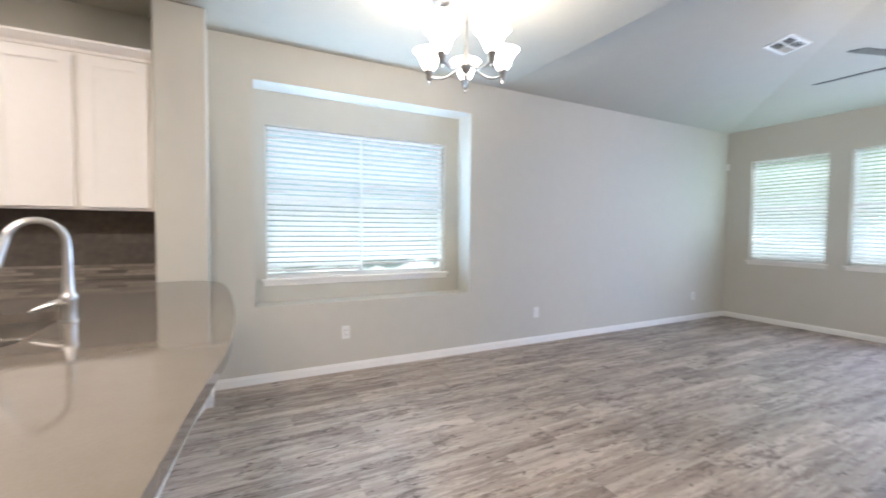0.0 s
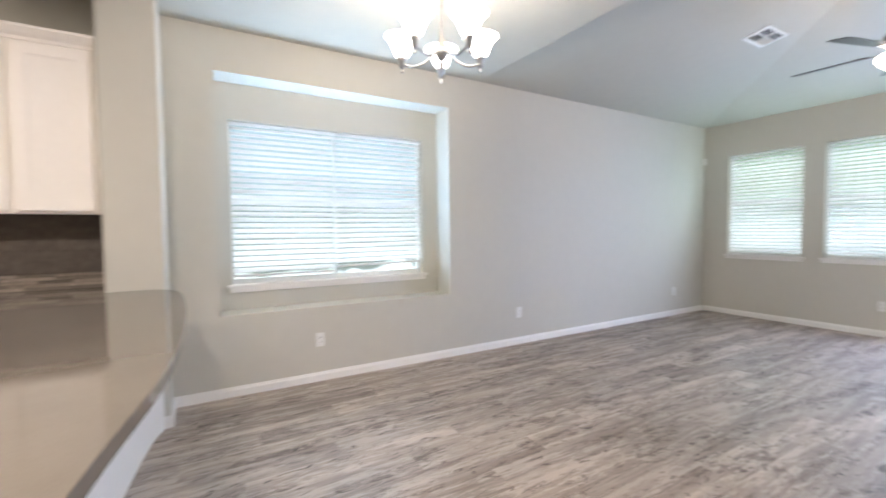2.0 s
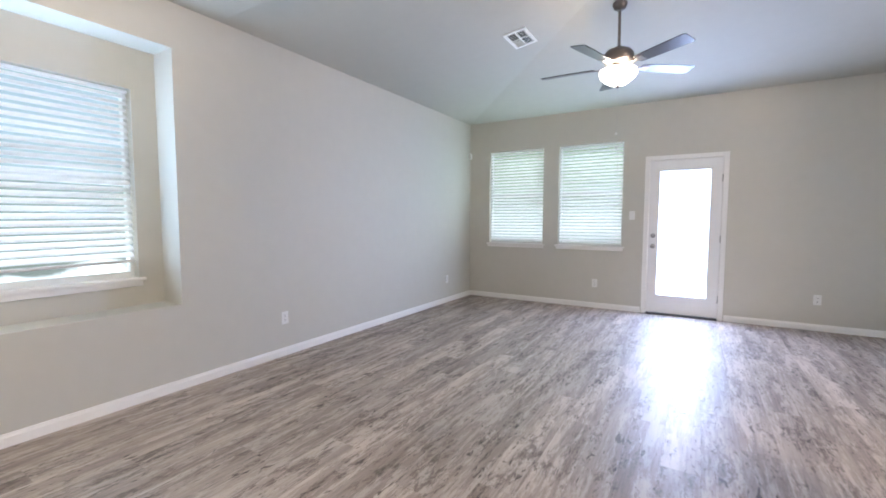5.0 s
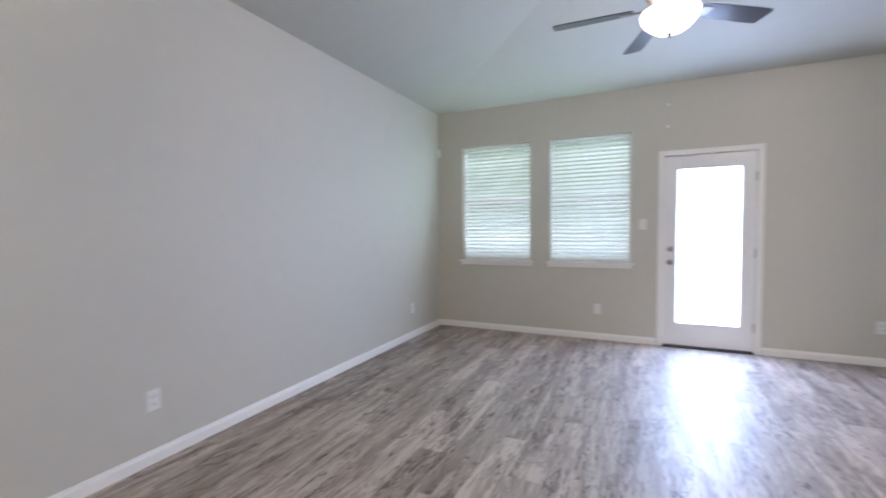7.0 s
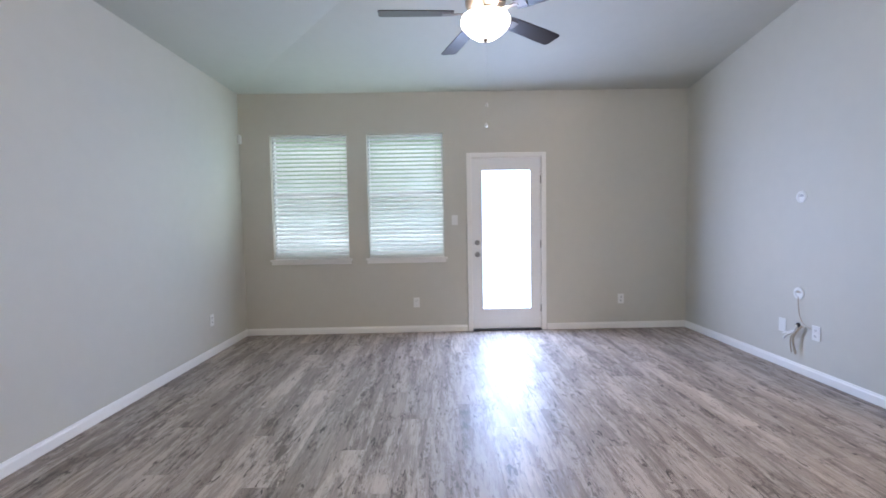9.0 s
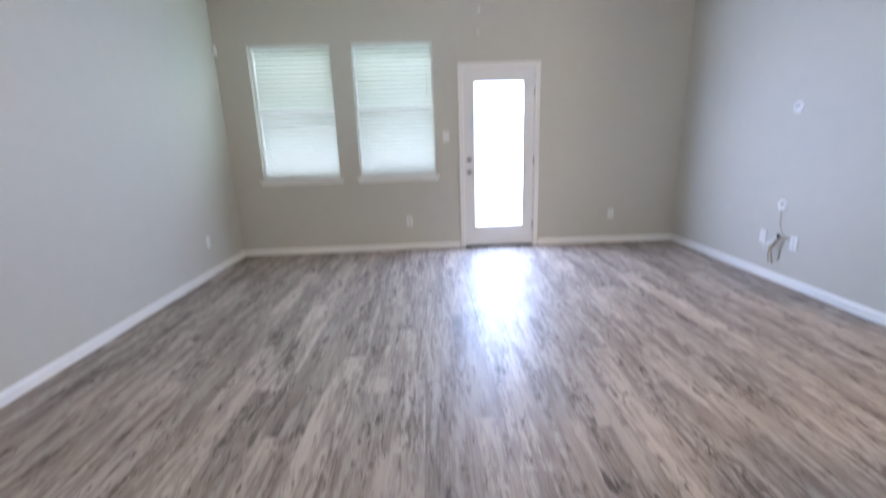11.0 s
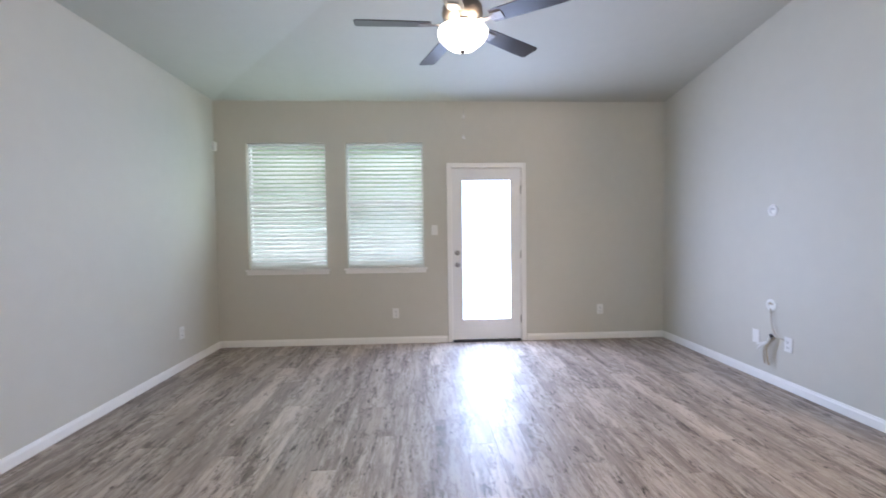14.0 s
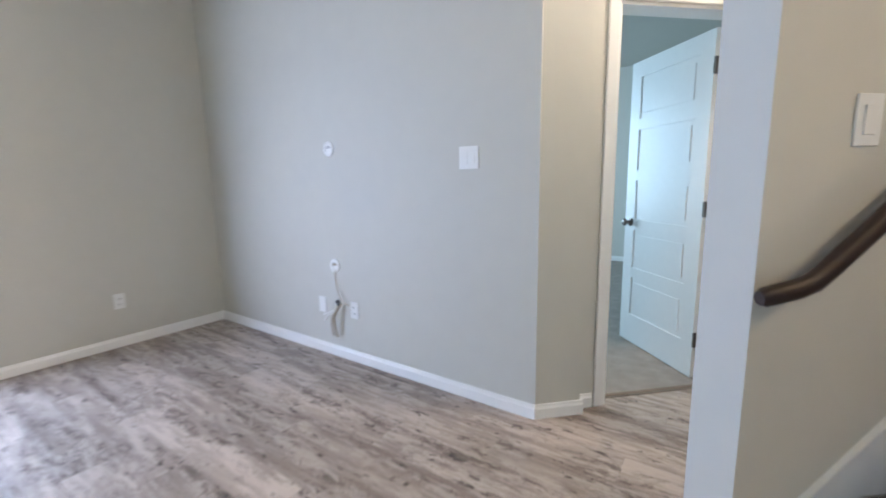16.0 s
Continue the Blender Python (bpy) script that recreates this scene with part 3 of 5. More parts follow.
window("window_1", WIN_D, NICHE_Y, TO_NORTH, 2, "white vinyl double window in the dining niche")
window("window_2", WIN_A, XF, TO_EAST, 1, "white vinyl single-hung window")
window("window_3", WIN_B, XF, TO_EAST, 1, "white vinyl single-hung window beside the glazed door")
mid = 1.428
blind(WIN_D[0] + 0.010, mid - 0.008, WIN_D[2] + 0.062, WIN_D[3], NICHE_Y + 0.035, TO_NORTH, "white slatted blind lowered over half of the dining window")
blind(mid + 0.008, WIN_D[1] - 0.012, WIN_D[2] + 0.10, WIN_D[3], NICHE_Y + 0.035, TO_NORTH, "white slatted blind hanging a little short of the sill", drop=-0.6)
blind(WIN_A[0] + 0.008, WIN_A[1] - 0.014, WIN_A[2] + 0.006, WIN_A[3], XF + 0.035, TO_EAST, "white slatted blind lowered over the window near the corner")
blind(WIN_B[0] + 0.008, WIN_B[1] - 0.012, WIN_B[2] + 0.006, WIN_B[3], XF + 0.035, TO_EAST, "white slatted blind lowered over the window beside the door")

# ---------------------------------------------------------------- glazed back door
def casing(u0, u1, z1, face, m, width=0.055, name="trim"):
    """Moulded casing round three sides of a doorway."""
    for d in ((u0 - width, u0, 0.001, z1 + width), (u1, u1 + width, 0.001, z1 + width), (u0 + 0.0005, u1 - 0.0005, z1, z1 + width)):
        bm = boxes((d[0], d[1], face - 0.016, face, d[2], d[3]), bevel=0.005, m=m)
        tagged(part(name, bm, M_TRIM), "white painted door casing", "trim", kind="structure")


casing(DOOR[0] - 0.0, DOOR[1] + 0.0, DOOR[3], XF, TO_EAST)
u0, u1 = DOOR[0] + 0.006, DOOR[1] - 0.006
jamb = boxes((DOOR[0] + 0.0005, DOOR[0] + 0.004, XF + 0.0, XF + 0.139, 0, DOOR[3] - 0.001), (DOOR[1] - 0.004, DOOR[1] - 0.0005, XF, XF + 0.139, 0, DOOR[3] - 0.001), (DOOR[0] + 0.004, DOOR[1] - 0.004, XF, XF + 0.139, DOOR[3] - 0.004, DOOR[3] - 0.0005), m=TO_EAST)
tagged(part("trim", jamb, M_TRIM), "white painted door jamb", "trim", kind="structure")
stop = boxes((DOOR[0] + 0.0045, DOOR[0] + 0.018, XF + 0.0575, XF + 0.09, 0.018, DOOR[3] - 0.005), (DOOR[1] - 0.018, DOOR[1] - 0.0045, XF + 0.0575, XF + 0.09, 0.018, DOOR[3] - 0.005), (DOOR[0] + 0.0185, DOOR[1] - 0.0185, XF + 0.0575, XF + 0.09, DOOR[3] - 0.018, DOOR[3] - 0.005), m=TO_EAST)
tagged(part("trim", stop, M_TRIM), "white painted door stop behind the glazed door", "trim", kind="structure")
g0, g1, h0, h1 = 0.727, 1.288, 0.265, 1.89
x0, x1 = XF + 0.012, XF + 0.056
door = structure("door_1", boxes((u0, g0, x0, x1, 0.022, 2.032), (g1, u1, x0, x1, 0.022, 2.032), (g0, g1, x0, x1, 0.022, h0), (g0, g1, x0, x1, h1, 2.032), m=TO_EAST), M_DOOR,
                 "closed white door with one tall glass pane", "door")
lip = 0.022
part("glazing_bead", boxes((g0 - lip, g0, x0 - 0.009, x0 - 0.0003, h0 - lip, h1 + lip), (g1, g1 + lip, x0 - 0.009, x0 - 0.0003, h0 - lip, h1 + lip), (g0, g1, x0 - 0.009, x0 - 0.0003, h0 - lip, h0), (g0, g1, x0 - 0.009, x0 - 0.0003, h1, h1 + lip), bevel=0.003, m=TO_EAST), M_DOOR, door)
pane = part("pane", boxes((g0 + 0.0005, g1 - 0.0005, x0 + 0.018, x0 + 0.026, h0 + 0.0005, h1 - 0.0005), m=TO_EAST), M_GLASS, door, "bright clear door glass")
pane.visible_shadow = False
for z, name in ((1.05, "deadbolt"), (0.91, "door_knob")):
    k = Matrix.Translation((x0, 1.352, z)) @ Matrix.Rotation(radians(-90), 4, "Y")
    prof = [(0, 0.0005), (0.031, 0.0005), (0.031, 0.006), (0.024, 0.010), (0.012, 0.012), (0.011, 0.03), (0.022, 0.036), (0.028, 0.047), (0.026, 0.058), (0.014, 0.064), (0, 0.065)]
    if name == "deadbolt":
        prof = [(0, 0.0005), (0.031, 0.0005), (0.030, 0.010), (0.024, 0.014), (0, 0.015)]
    kb = part(name, lathe(prof, 20, k), M_SATIN, door, "brushed nickel " + name.replace("_", " "), smooth=True)
    if name == "deadbolt":
        part("thumb_turn", boxes((x0 - 0.034, x0 - 0.0152, 1.348, 1.356, z - 0.016, z + 0.016), bevel=0.002), M_SATIN, kb)
for z in (1.78, 1.02, 0.26):
    part("hinge", lathe([(0, -0.045), (0.007, -0.045), (0.007, 0.045), (0, 0.045)], 10, Matrix.Translation((x0 - 0.006, u0 - 0.001, z))), M_SATIN, door, "nickel hinge barrel")
thr = structure("threshold", boxes((XF - 0.03, XF + 0.10, DOOR[0] + 0.005, DOOR[1] - 0.005, 0.0, 0.017), bevel=0.004), M_DARK, "dark metal door threshold", "threshold")

# ---------------------------------------------------------------- bedroom doorway and its open door
casing(OPEN[0], OPEN[1], 2.04, 0.055, AT_DOOR)
jamb = boxes((OPEN[0] + 0.0005, OPEN[0] + 0.016, 0.052, 0.178, 0, 2.039), (OPEN[1] - 0.016, OPEN[1] - 0.0005, 0.052, 0.178, 0, 2.039), (OPEN[0] + 0.016, OPEN[1] - 0.016, 0.052, 0.178, 2.024, 2.039), m=AT_DOOR)
tagged(part("trim", jamb, M_TRIM), "white painted door jamb", "trim", kind="structure")
structure("threshold", boxes((OPEN[0] + 0.0165, OPEN[1] - 0.0165, 0.118, 0.146, 0.0005, 0.009), bevel=0.003, m=AT_DOOR), M_STAIR, "brown edge strip where the planks meet the bedroom carpet")
hinge_at = AT_DOOR @ Vector((OPEN[1] - 0.04, 0.215, 0))
leaf_way = -45.0
leaf = thing("bedroom_door", (hinge_at.x, hinge_at.y, 0.012), "white five-panel interior door standing open", "door", turn=leaf_way)
W, H, T = 0.735, 1.992, 0.035
st = 0.105
holes = [(st, W - st, 0.21 + k * 0.350, 0.21 + k * 0.350 + 0.275) for k in range(5)]
part("stile_frame", boxes(*[(a, b, -T / 2, T / 2, c, d) for a, b, c, d in pierced(0, W, 0, H, holes)]), M_DOOR, leaf)
for a, b, c, d in holes:
    bm = bmesh.new()
    box(bm, a, b, -0.010, 0.010, c, d)
    box(bm, a + 0.035, b - 0.035, -0.0145, 0.0145, c + 0.035, d - 0.035)
    part("panel", bm, M_DOOR, leaf)
knob_prof = [(0, 0), (0.030, 0), (0.030, 0.006), (0.012, 0.011), (0.011, 0.03), (0.024, 0.038), (0.028, 0.048), (0.020, 0.060), (0, 0.063)]
for s in (1, -1):
    part("door_knob", lathe(knob_prof, 18, Matrix.Translation((W - 0.065, s * T / 2, 0.89)) @ Matrix.Rotation(radians(-90 * s), 4, "X")), M_PEWTER, leaf, "dark pewter door knob", smooth=True)
for z in (0.24, 1.02, 1.80):
    part("hinge", boxes((-0.012, 0.003, -T / 2 - 0.008, T / 2 + 0.002, z - 0.045, z + 0.045), bevel=0.002), M_PEWTER, leaf, "dark metal hinge")

# ---------------------------------------------------------------- stairs, half wall, handrail
RISE, RUN, FIRST = 0.188, 0.232, 0.12
stairs = thing("staircase", (POST_R.x, POST_R.y, 0), "carpeted stairs between a wall and a capped half wall", "staircase")
inv = stairs.matrix_world.inverted() @ AT_STAIR
for k in range(10):
    s0 = FIRST + k * RUN
    tread = join_bm(boxes((s0 - 0.022, s0 + RUN, 0.02, 0.86, (k + 1) * RISE - 0.045, (k + 1) * RISE), bevel=0.015), boxes((s0, s0 + RUN - 0.023, 0.021, 0.859, k * RISE if k else 0.001, (k + 1) * RISE - 0.046)))
    bmesh.ops.transform(tread, matrix=inv, verts=tread.verts[:])
    part("step", tread, M_STAIR, stairs, smooth=True)
tan = RISE / RUN
for q in (0.001, 0.862):
    outline = [(0.04, 0.001), (0.04, 0.24), (0.13, 0.33), (2.4, 0.33 + 2.27 * tan), (2.4, 0.001)]
    part("skirt_board", (lambda b: (bmesh.ops.transform(b, matrix=inv, verts=b.verts[:]), b)[1])(prism(outline, q, q + 0.018, "y")), M_TRIM, stairs, "white painted skirt board")
# half wall with a moulded sloping cap
HW = (0.882, 1.0)
SLOPE = 0.735
top0 = 1.140
outline = [(0.05, 0), (2.2, 0), (2.2, top0 + 2.15 * SLOPE), (0.05, top0)]
half = prism(outline, *HW, "y")
bmesh.ops.transform(half, matrix=AT_STAIR, verts=half.verts[:])
half = structure("wall_half", half, M_WALL, "greige half wall beside the stairs, sloping with them", "wall")


def moulded_cap(rows):
    """Cap moulding that runs up the half wall's slope and returns round its free end; rows of (overhang, height)."""
    bm = bmesh.new()

    def at(s, q, h):
        return bm.verts.new(AT_STAIR @ Vector((s, q, top0 + max(s - 0.05, 0.0) * SLOPE + min(s - 0.05, 0.0) * SLOPE * 0.4 + h)))
    lines = [(at(2.2, HW[0] - u, h), at(0.05 - u, HW[0] - u, h), at(0.05 - u, HW[1] + u, h), at(2.2, HW[1] + u, h)) for u, h in rows]
    for a, b in zip(lines, lines[1:]):
        for k in range(3):
            bm.faces.new((a[k], a[k + 1], b[k + 1], b[k]))
    bm.faces.new(lines[0])
    bm.faces.new(lines[-1])
    return bm


part("cap_moulding", moulded_cap([(0.002, 0.0), (0.012, 0.0), (0.013, 0.012), (0.017, 0.022), (0.026, 0.034), (0.034, 0.042), (0.036, 0.050)]), M_TRIM, half, "white painted cove moulding")
part("cap", moulded_cap([(0.036, 0.0505), (0.050, 0.0505), (0.054, 0.056), (0.054, 0.074), (0.050, 0.080), (0.0, 0.080)]), M_TRIM, half, "white painted cap board")

rail_pts = [AT_STAIR @ Vector((s, 0.062, z)) for s, z in ((-0.05, 0.955), (-0.036, 0.957), (0.04, 0.969), (0.085, 0.983), (0.12, 1.009), (0.26, 1.123), (0.6, 1.403), (2.2, 2.703))]
rail = thing("handrail", rail_pts[0], "dark-stained wooden handrail bracketed to the stair wall", "handrail")
off = rail.matrix_world.inverted()
part("rail", tube([off @ p for p in rail_pts], [0.014, 0.020] + [0.021] * 6, 14, flat=1.12), M_RAIL, rail, smooth=True)
for s, z in ((0.55, 1.33), (1.7, 2.27)):
    a, b = AT_STAIR @ Vector((s, 0.001, z - 0.05)), AT_STAIR @ Vector((s, 0.068, z))
    part("bracket", tube([off @ a, off @ (a * 0.4 + b * 0.6 - Vector((0, 0, 0.02))), off @ b], 0.008, 8), M_PEWTER, rail, "dark metal rail bracket")

# ---------------------------------------------------------------- wall plates
def plate(kind, m, label, group=""):
    """A wall plate in its own frame: x across, z up, y out of the wall towards -y."""
    wide = {"double": 0.117, "outlet": 0.072, "rocker": 0.072, "blank": 0.072}[kind]
    high = 0.116
    ob = new("wall_plate")
    ob.matrix_world = m
    tagged(ob, label, "outlet" if kind == "outlet" else "switch" if kind != "blank" else "plate", group)
    part("cover", boxes((-wide / 2, wide / 2, -0.006, -0.0003, -high / 2, high / 2), bevel=0.002), M_PLATE, ob)
    if kind == "outlet":
        for z in (-0.021, 0.021):
            face = part("socket", prism([(0.017 * math.cos(a) * 1.0, z + 0.0145 * max(-0.85, min(0.85, math.sin(a)))) for a in [k * math.pi / 10 for k in range(20)]], -0.0085, -0.0062, "y"), M_PLATE, ob)
            part("slots", boxes((-0.0075, -0.0045, -0.0093, -0.0086, z - 0.004, z + 0.006), (0.0045, 0.0075, -0.0093, -0.0086, z - 0.004, z + 0.005), (-0.0025, 0.0025, -0.0093, -0.0086, z - 0.010, z - 0.006)), M_DARK, face)
    elif kind in ("rocker", "double"):
        for x in ((0,) if kind == "rocker" else (-0.023, 0.023)):
            part("rocker", boxes((x - 0.0165, x + 0.0165, -0.0095, -0.0062, -0.033, 0.033), bevel=0.0015), M_PLATE, ob)
    return ob


def facing(x, y, z, turn):
    return pose(x, y, z, 0, 0, turn)


for x in (1.20, 3.40, 6.347):
    plate("outlet", facing(x, YL, 0.355, 0), "white duplex outlet low on the window wall", "wall outlets")
for y in (2.081, -0.35):
    plate("outlet", facing(XF, y, 0.355, -90), "white duplex outlet low on the door wall", "wall outlets")
plate("rocker", facing(XF, 1.615, 1.32, -90), "white rocker switch beside the glazed door")
plate("double", facing(4.45, YR, 1.335, 180), "white double switch plate on the cable wall")
plate("blank", facing(5.69, YR, 0.36, 180), "white blank plate beside the loose cables")
plate("outlet", facing(5.365, YR, 0.365, 180), "white duplex outlet beside the loose cables", "wall outlets")
sw = plate("rocker", AT_STAIR @ pose(0.255, 0, 1.337, 0, 0, 180), "white rocker switch on the stair wall")
plate("outlet", facing(-1.115, YL - 0.0125, 1.08, 0), "white outlet on the tile backsplash", "wall outlets")

for z, gap in ((1.44, 0.012), (0.655, 0.0)):
    ring = thing("cable_grommet", (5.535, YR, z), "round white cable pass-through in the wall", "grommet", "cable grommets", 180)
    turn = Matrix.Rotation(radians(90), 4, "X")
    part("ring", lathe([(0.026, 0.0004), (0.049, 0.0004), (0.049, 0.005), (0.044, 0.009), (0.028, 0.009), (0.026, 0.0004)], 28, turn), M_PLATE, ring, smooth=True)
    part("insert", lathe([(0, 0.0006), (0.0265, 0.0006), (0.0265, 0.004), (0, 0.004)], 24, turn), M_PLATE, ring, "white grommet insert")
    arc = [(0.023 * math.cos(radians(a)), 0.002 + 0.020 * math.sin(radians(a))) for a in range(0, 181, 15)]
    part("mouth", prism(arc, -0.0055, -0.0042, "y"), M_GREY if z > 1 else M_CABLE, ring, "grey brush mouth of the grommet")
coax = thing("coax_plate", (5.53, YR, 0.392), "small black coaxial socket on the wall", "socket", "", 180)
part("socket", lathe([(0, 0.0004), (0.022, 0.0004), (0.022, 0.004), (0.010, 0.005), (0.009, 0.022), (0, 0.022)], 18, Matrix.Rotation(radians(90), 4, "X")), M_DARK, coax)
cables = [([(5.535, 0.006, 0.628), (5.520, 0.018, 0.58), (5.505, 0.022, 0.50), (5.475, 0.022, 0.435), (5.435, 0.020, 0.405), (5.395, 0.014, 0.395)], 0.0038),
          ([(5.53, 0.02, 0.392), (5.50, 0.045, 0.385), (5.515, 0.05, 0.345), (5.565, 0.05, 0.315), (5.605, 0.045, 0.290), (5.625, 0.04, 0.262)], 0.0065),
          ([(5.47, 0.022, 0.40), (5.505, 0.04, 0.345), (5.530, 0.045, 0.285), (5.522, 0.042, 0.215), (5.512, 0.035, 0.158)], 0.0085),
          ([(5.50, 0.03, 0.36), (5.54, 0.05, 0.300), (5.548, 0.05, 0.23), (5.540, 0.045, 0.165)], 0.0055),
          ([(5.54, 0.03, 0.345), (5.585, 0.04, 0.325), (5.640, 0.04, 0.300)], 0.006)]
for k, (pts, r) in enumerate(cables):
    c = part("cable", tube([(x, YR + y, z) for x, y, z in smooth_line(pts)], r, 8), M_PLATE if k in (1, 4) else M_CABLE, smooth=True)
    tagged(c, "loose white cable hanging from the wall" if k in (1, 4) else "loose beige cable hanging from the wall", "cable", "loose cables")
sensor = part("alarm_sensor", boxes((XF - 0.055, XF - 0.004, YL - 0.038, YL - 0.0005, 2.235, 2.335), bevel=0.01), M_PLATE)
tagged(sensor, "small white alarm sensor high in the corner", "sensor")
stopper = thing("door_stop", (XF - BASE_T, -0.13, 0.045), "spring door stop on the baseboard", "door stop", "", 90)
part("spring", lathe([(0, 0.0005), (0.012, 0.0005), (0.006, 0.006), (0.005, 0.06), (0.009, 0.062), (0.009, 0.072), (0, 0.073)], 12, Matrix.Rotation(radians(-90), 4, "X") @ Matrix.Rotation(radians(180), 4, "X")), M_NICKEL, stopper)

# ---------------------------------------------------------------- ceiling vents
def ceiling_vent(x, y, nx, ny):
    """A white supply register that lies against the sloping ceiling; nx, ny: the slope's rise along x and y."""
    z = raised(x, y)
    up = Vector((-nx, -ny, 1)).normalized()
    along = Vector((1, 0, nx)).normalized()
    side = up.cross(along)
    v = new("ceiling_vent")
    v.matrix_world = Matrix((( along.x, side.x, up.x, x), (along.y, side.y, up.y, y), (along.z, side.z, up.z, z), (0, 0, 0, 1)))
    tagged(v, "white louvred air register in the sloping ceiling", "vent", "ceiling vents")
    a, b, f = 0.18, 0.115, 0.03
    part("frame", boxes((-a, -a + f, -b, b, -0.012, -0.001), (a - f, a, -b, b, -0.012, -0.001), (-a + f, a - f, -b, -b + f, -0.012, -0.001), (-a + f, a - f, b - f, b, -0.012, -0.001), (-0.006, 0.006, -b + f, b - f, -0.012, -0.001), (-a + f, a - f, -0.006, 0.006, -0.012, -0.001), bevel=0.002), M_PLATE, v)
    # a dark sheet gives the shade of the duct, which has no depth here
    part("backing", boxes((-a + 0.004, a - 0.004, -b + 0.004, b - 0.004, -0.0028, -0.0012)), M_DARK, v, "dark sheet in place of the duct's shade")
    for sx in (-1, 1):
        for sy in (-1, 1):
            for k in range(4):
                c = boxes((-0.007, 0.007, -0.036, 0.036, -0.0007, 0.0007), m=pose(sx * (0.035 + k * 0.030), sy * 0.045, -0.008, 0, 45 * sx, 0)) if sy > 0 else boxes((-0.066, 0.066, -0.007, 0.007, -0.0007, 0.0007), m=pose(sx * 0.078, -0.018 - k * 0.019, -0.008, 40, 0, 0))
                part("louvre", c, M_PLATE, v)
    return v


ceiling_vent(4.93, 2.41, 0.0, -PITCH)
ceiling_vent(5.15, -0.03, -PITCH, 0.0)

# ---------------------------------------------------------------- kitchen: column, counters, cabinets
structure("wall_column", boxes((-0.18, 0.135, 3.74, YL - 0.001, 0, CEIL - 0.001), bevel=0.012), M_WALL, "greige painted column where the counter meets the wall", "wall")

COUNTER, THICK = 0.915, 0.038
EDGE_LINE = smooth_line([(0.02, 3.735, 0), (0.14, 3.69, 0), (0.215, 3.50, 0), (0.25, 3.10, 0), (0.262, 2.60, 0), (0.252, 2.15, 0), (0.222, 1.75, 0), (0.160, 1.37, 0), (0.098, 0.95, 0), (0.03, 0.55, 0), (-0.03, 0.25, 0)], 5)
SINK = (-0.575, 2.375, 0.43, 0.68)   # centre, size across and along the counter


def sink_outline(grow=0.0, n=8):
    """Rounded outline of the sink's cut-out."""
    cx, cy, w, l = SINK
    r, out = 0.09 + grow, []
    for sx, sy, a0 in ((1, 1, 0), (-1, 1, 90), (-1, -1, 180), (1, -1, 270)):
        for k in range(n + 1):
            a = radians(a0 + 90 * k / n)
            out.append((cx + sx * (w / 2 - 0.09) + r * math.cos(a), cy + sy * (l / 2 - 0.09) + r * math.sin(a)))
    return out


def slab_with_hole(outline, hole, z0, z1):
    """A slab with a cut-out."""
    bm = bmesh.new()
    for z in (z0, z1):
        edges = []
        for ring in (outline, hole):
            vs = [bm.verts.new((x, y, z)) for x, y in ring]
            edges += [bm.edges.new((vs[i], vs[(i + 1) % len(vs)])) for i in range(len(vs))]
        bmesh.ops.triangle_fill(bm, use_beauty=True, use_dissolve=False, edges=edges)
    bm.verts.ensure_lookup_table()
    n, h = len(outline), len(hole)
    for start, count in ((0, n), (n, h)):
        for i in range(count):
            j = (i + 1) % count
            a, b = bm.verts[start + i], bm.verts[start + j]
            c, d = bm.verts[n + h + start + j], bm.verts[n + h + start + i]
            bm.faces.new((a, b, c, d))
    bmesh.ops.recalc_face_normals(bm, faces=bm.faces[:])
    return bm


outline = [(-1.445, YL - 0.006), (-1.445, 3.44), (-0.93, 3.44), (-0.88, 3.42), (-0.865, 3.37), (-0.865, 0.25)] + [(p.x, p.y) for p in reversed(EDGE_LINE)] + [(-0.184, 3.735), (-0.184, YL - 0.006)]
counter = part("worktop", slab_with_hole(outline, sink_outline(), COUNTER - THICK, COUNTER), M_QUARTZ)
tagged(counter, "polished taupe quartz worktop with a sink cut-out", "worktop")

# knee wall under the overhang, towards the dining room
KNEE = smooth_line([(0.10, 3.735, 0), (0.035, 3.48, 0), (-0.035, 2.95, 0), (-0.07, 2.60, 0), (-0.09, 2.10, 0), (-0.12, 1.75, 0), (-0.18, 1.37, 0), (-0.24, 0.95, 0), (-0.30, 0.55, 0), (-0.34, 0.32, 0)], 3)
knee = [(p.x, p.y) for p in KNEE] + [(p.x - 0.11, p.y) for p in reversed(KNEE)]
structure("wall_knee", prism(knee, 0, COUNTER - THICK - 0.002, "z"), M_TRIM, "white painted back of the kitchen peninsula", "wall")

sink = thing("double_sink", (SINK[0], SINK[1], COUNTER - THICK), "stainless steel undermount sink with two bowls", "sink")
inv = sink.matrix_world.inverted()


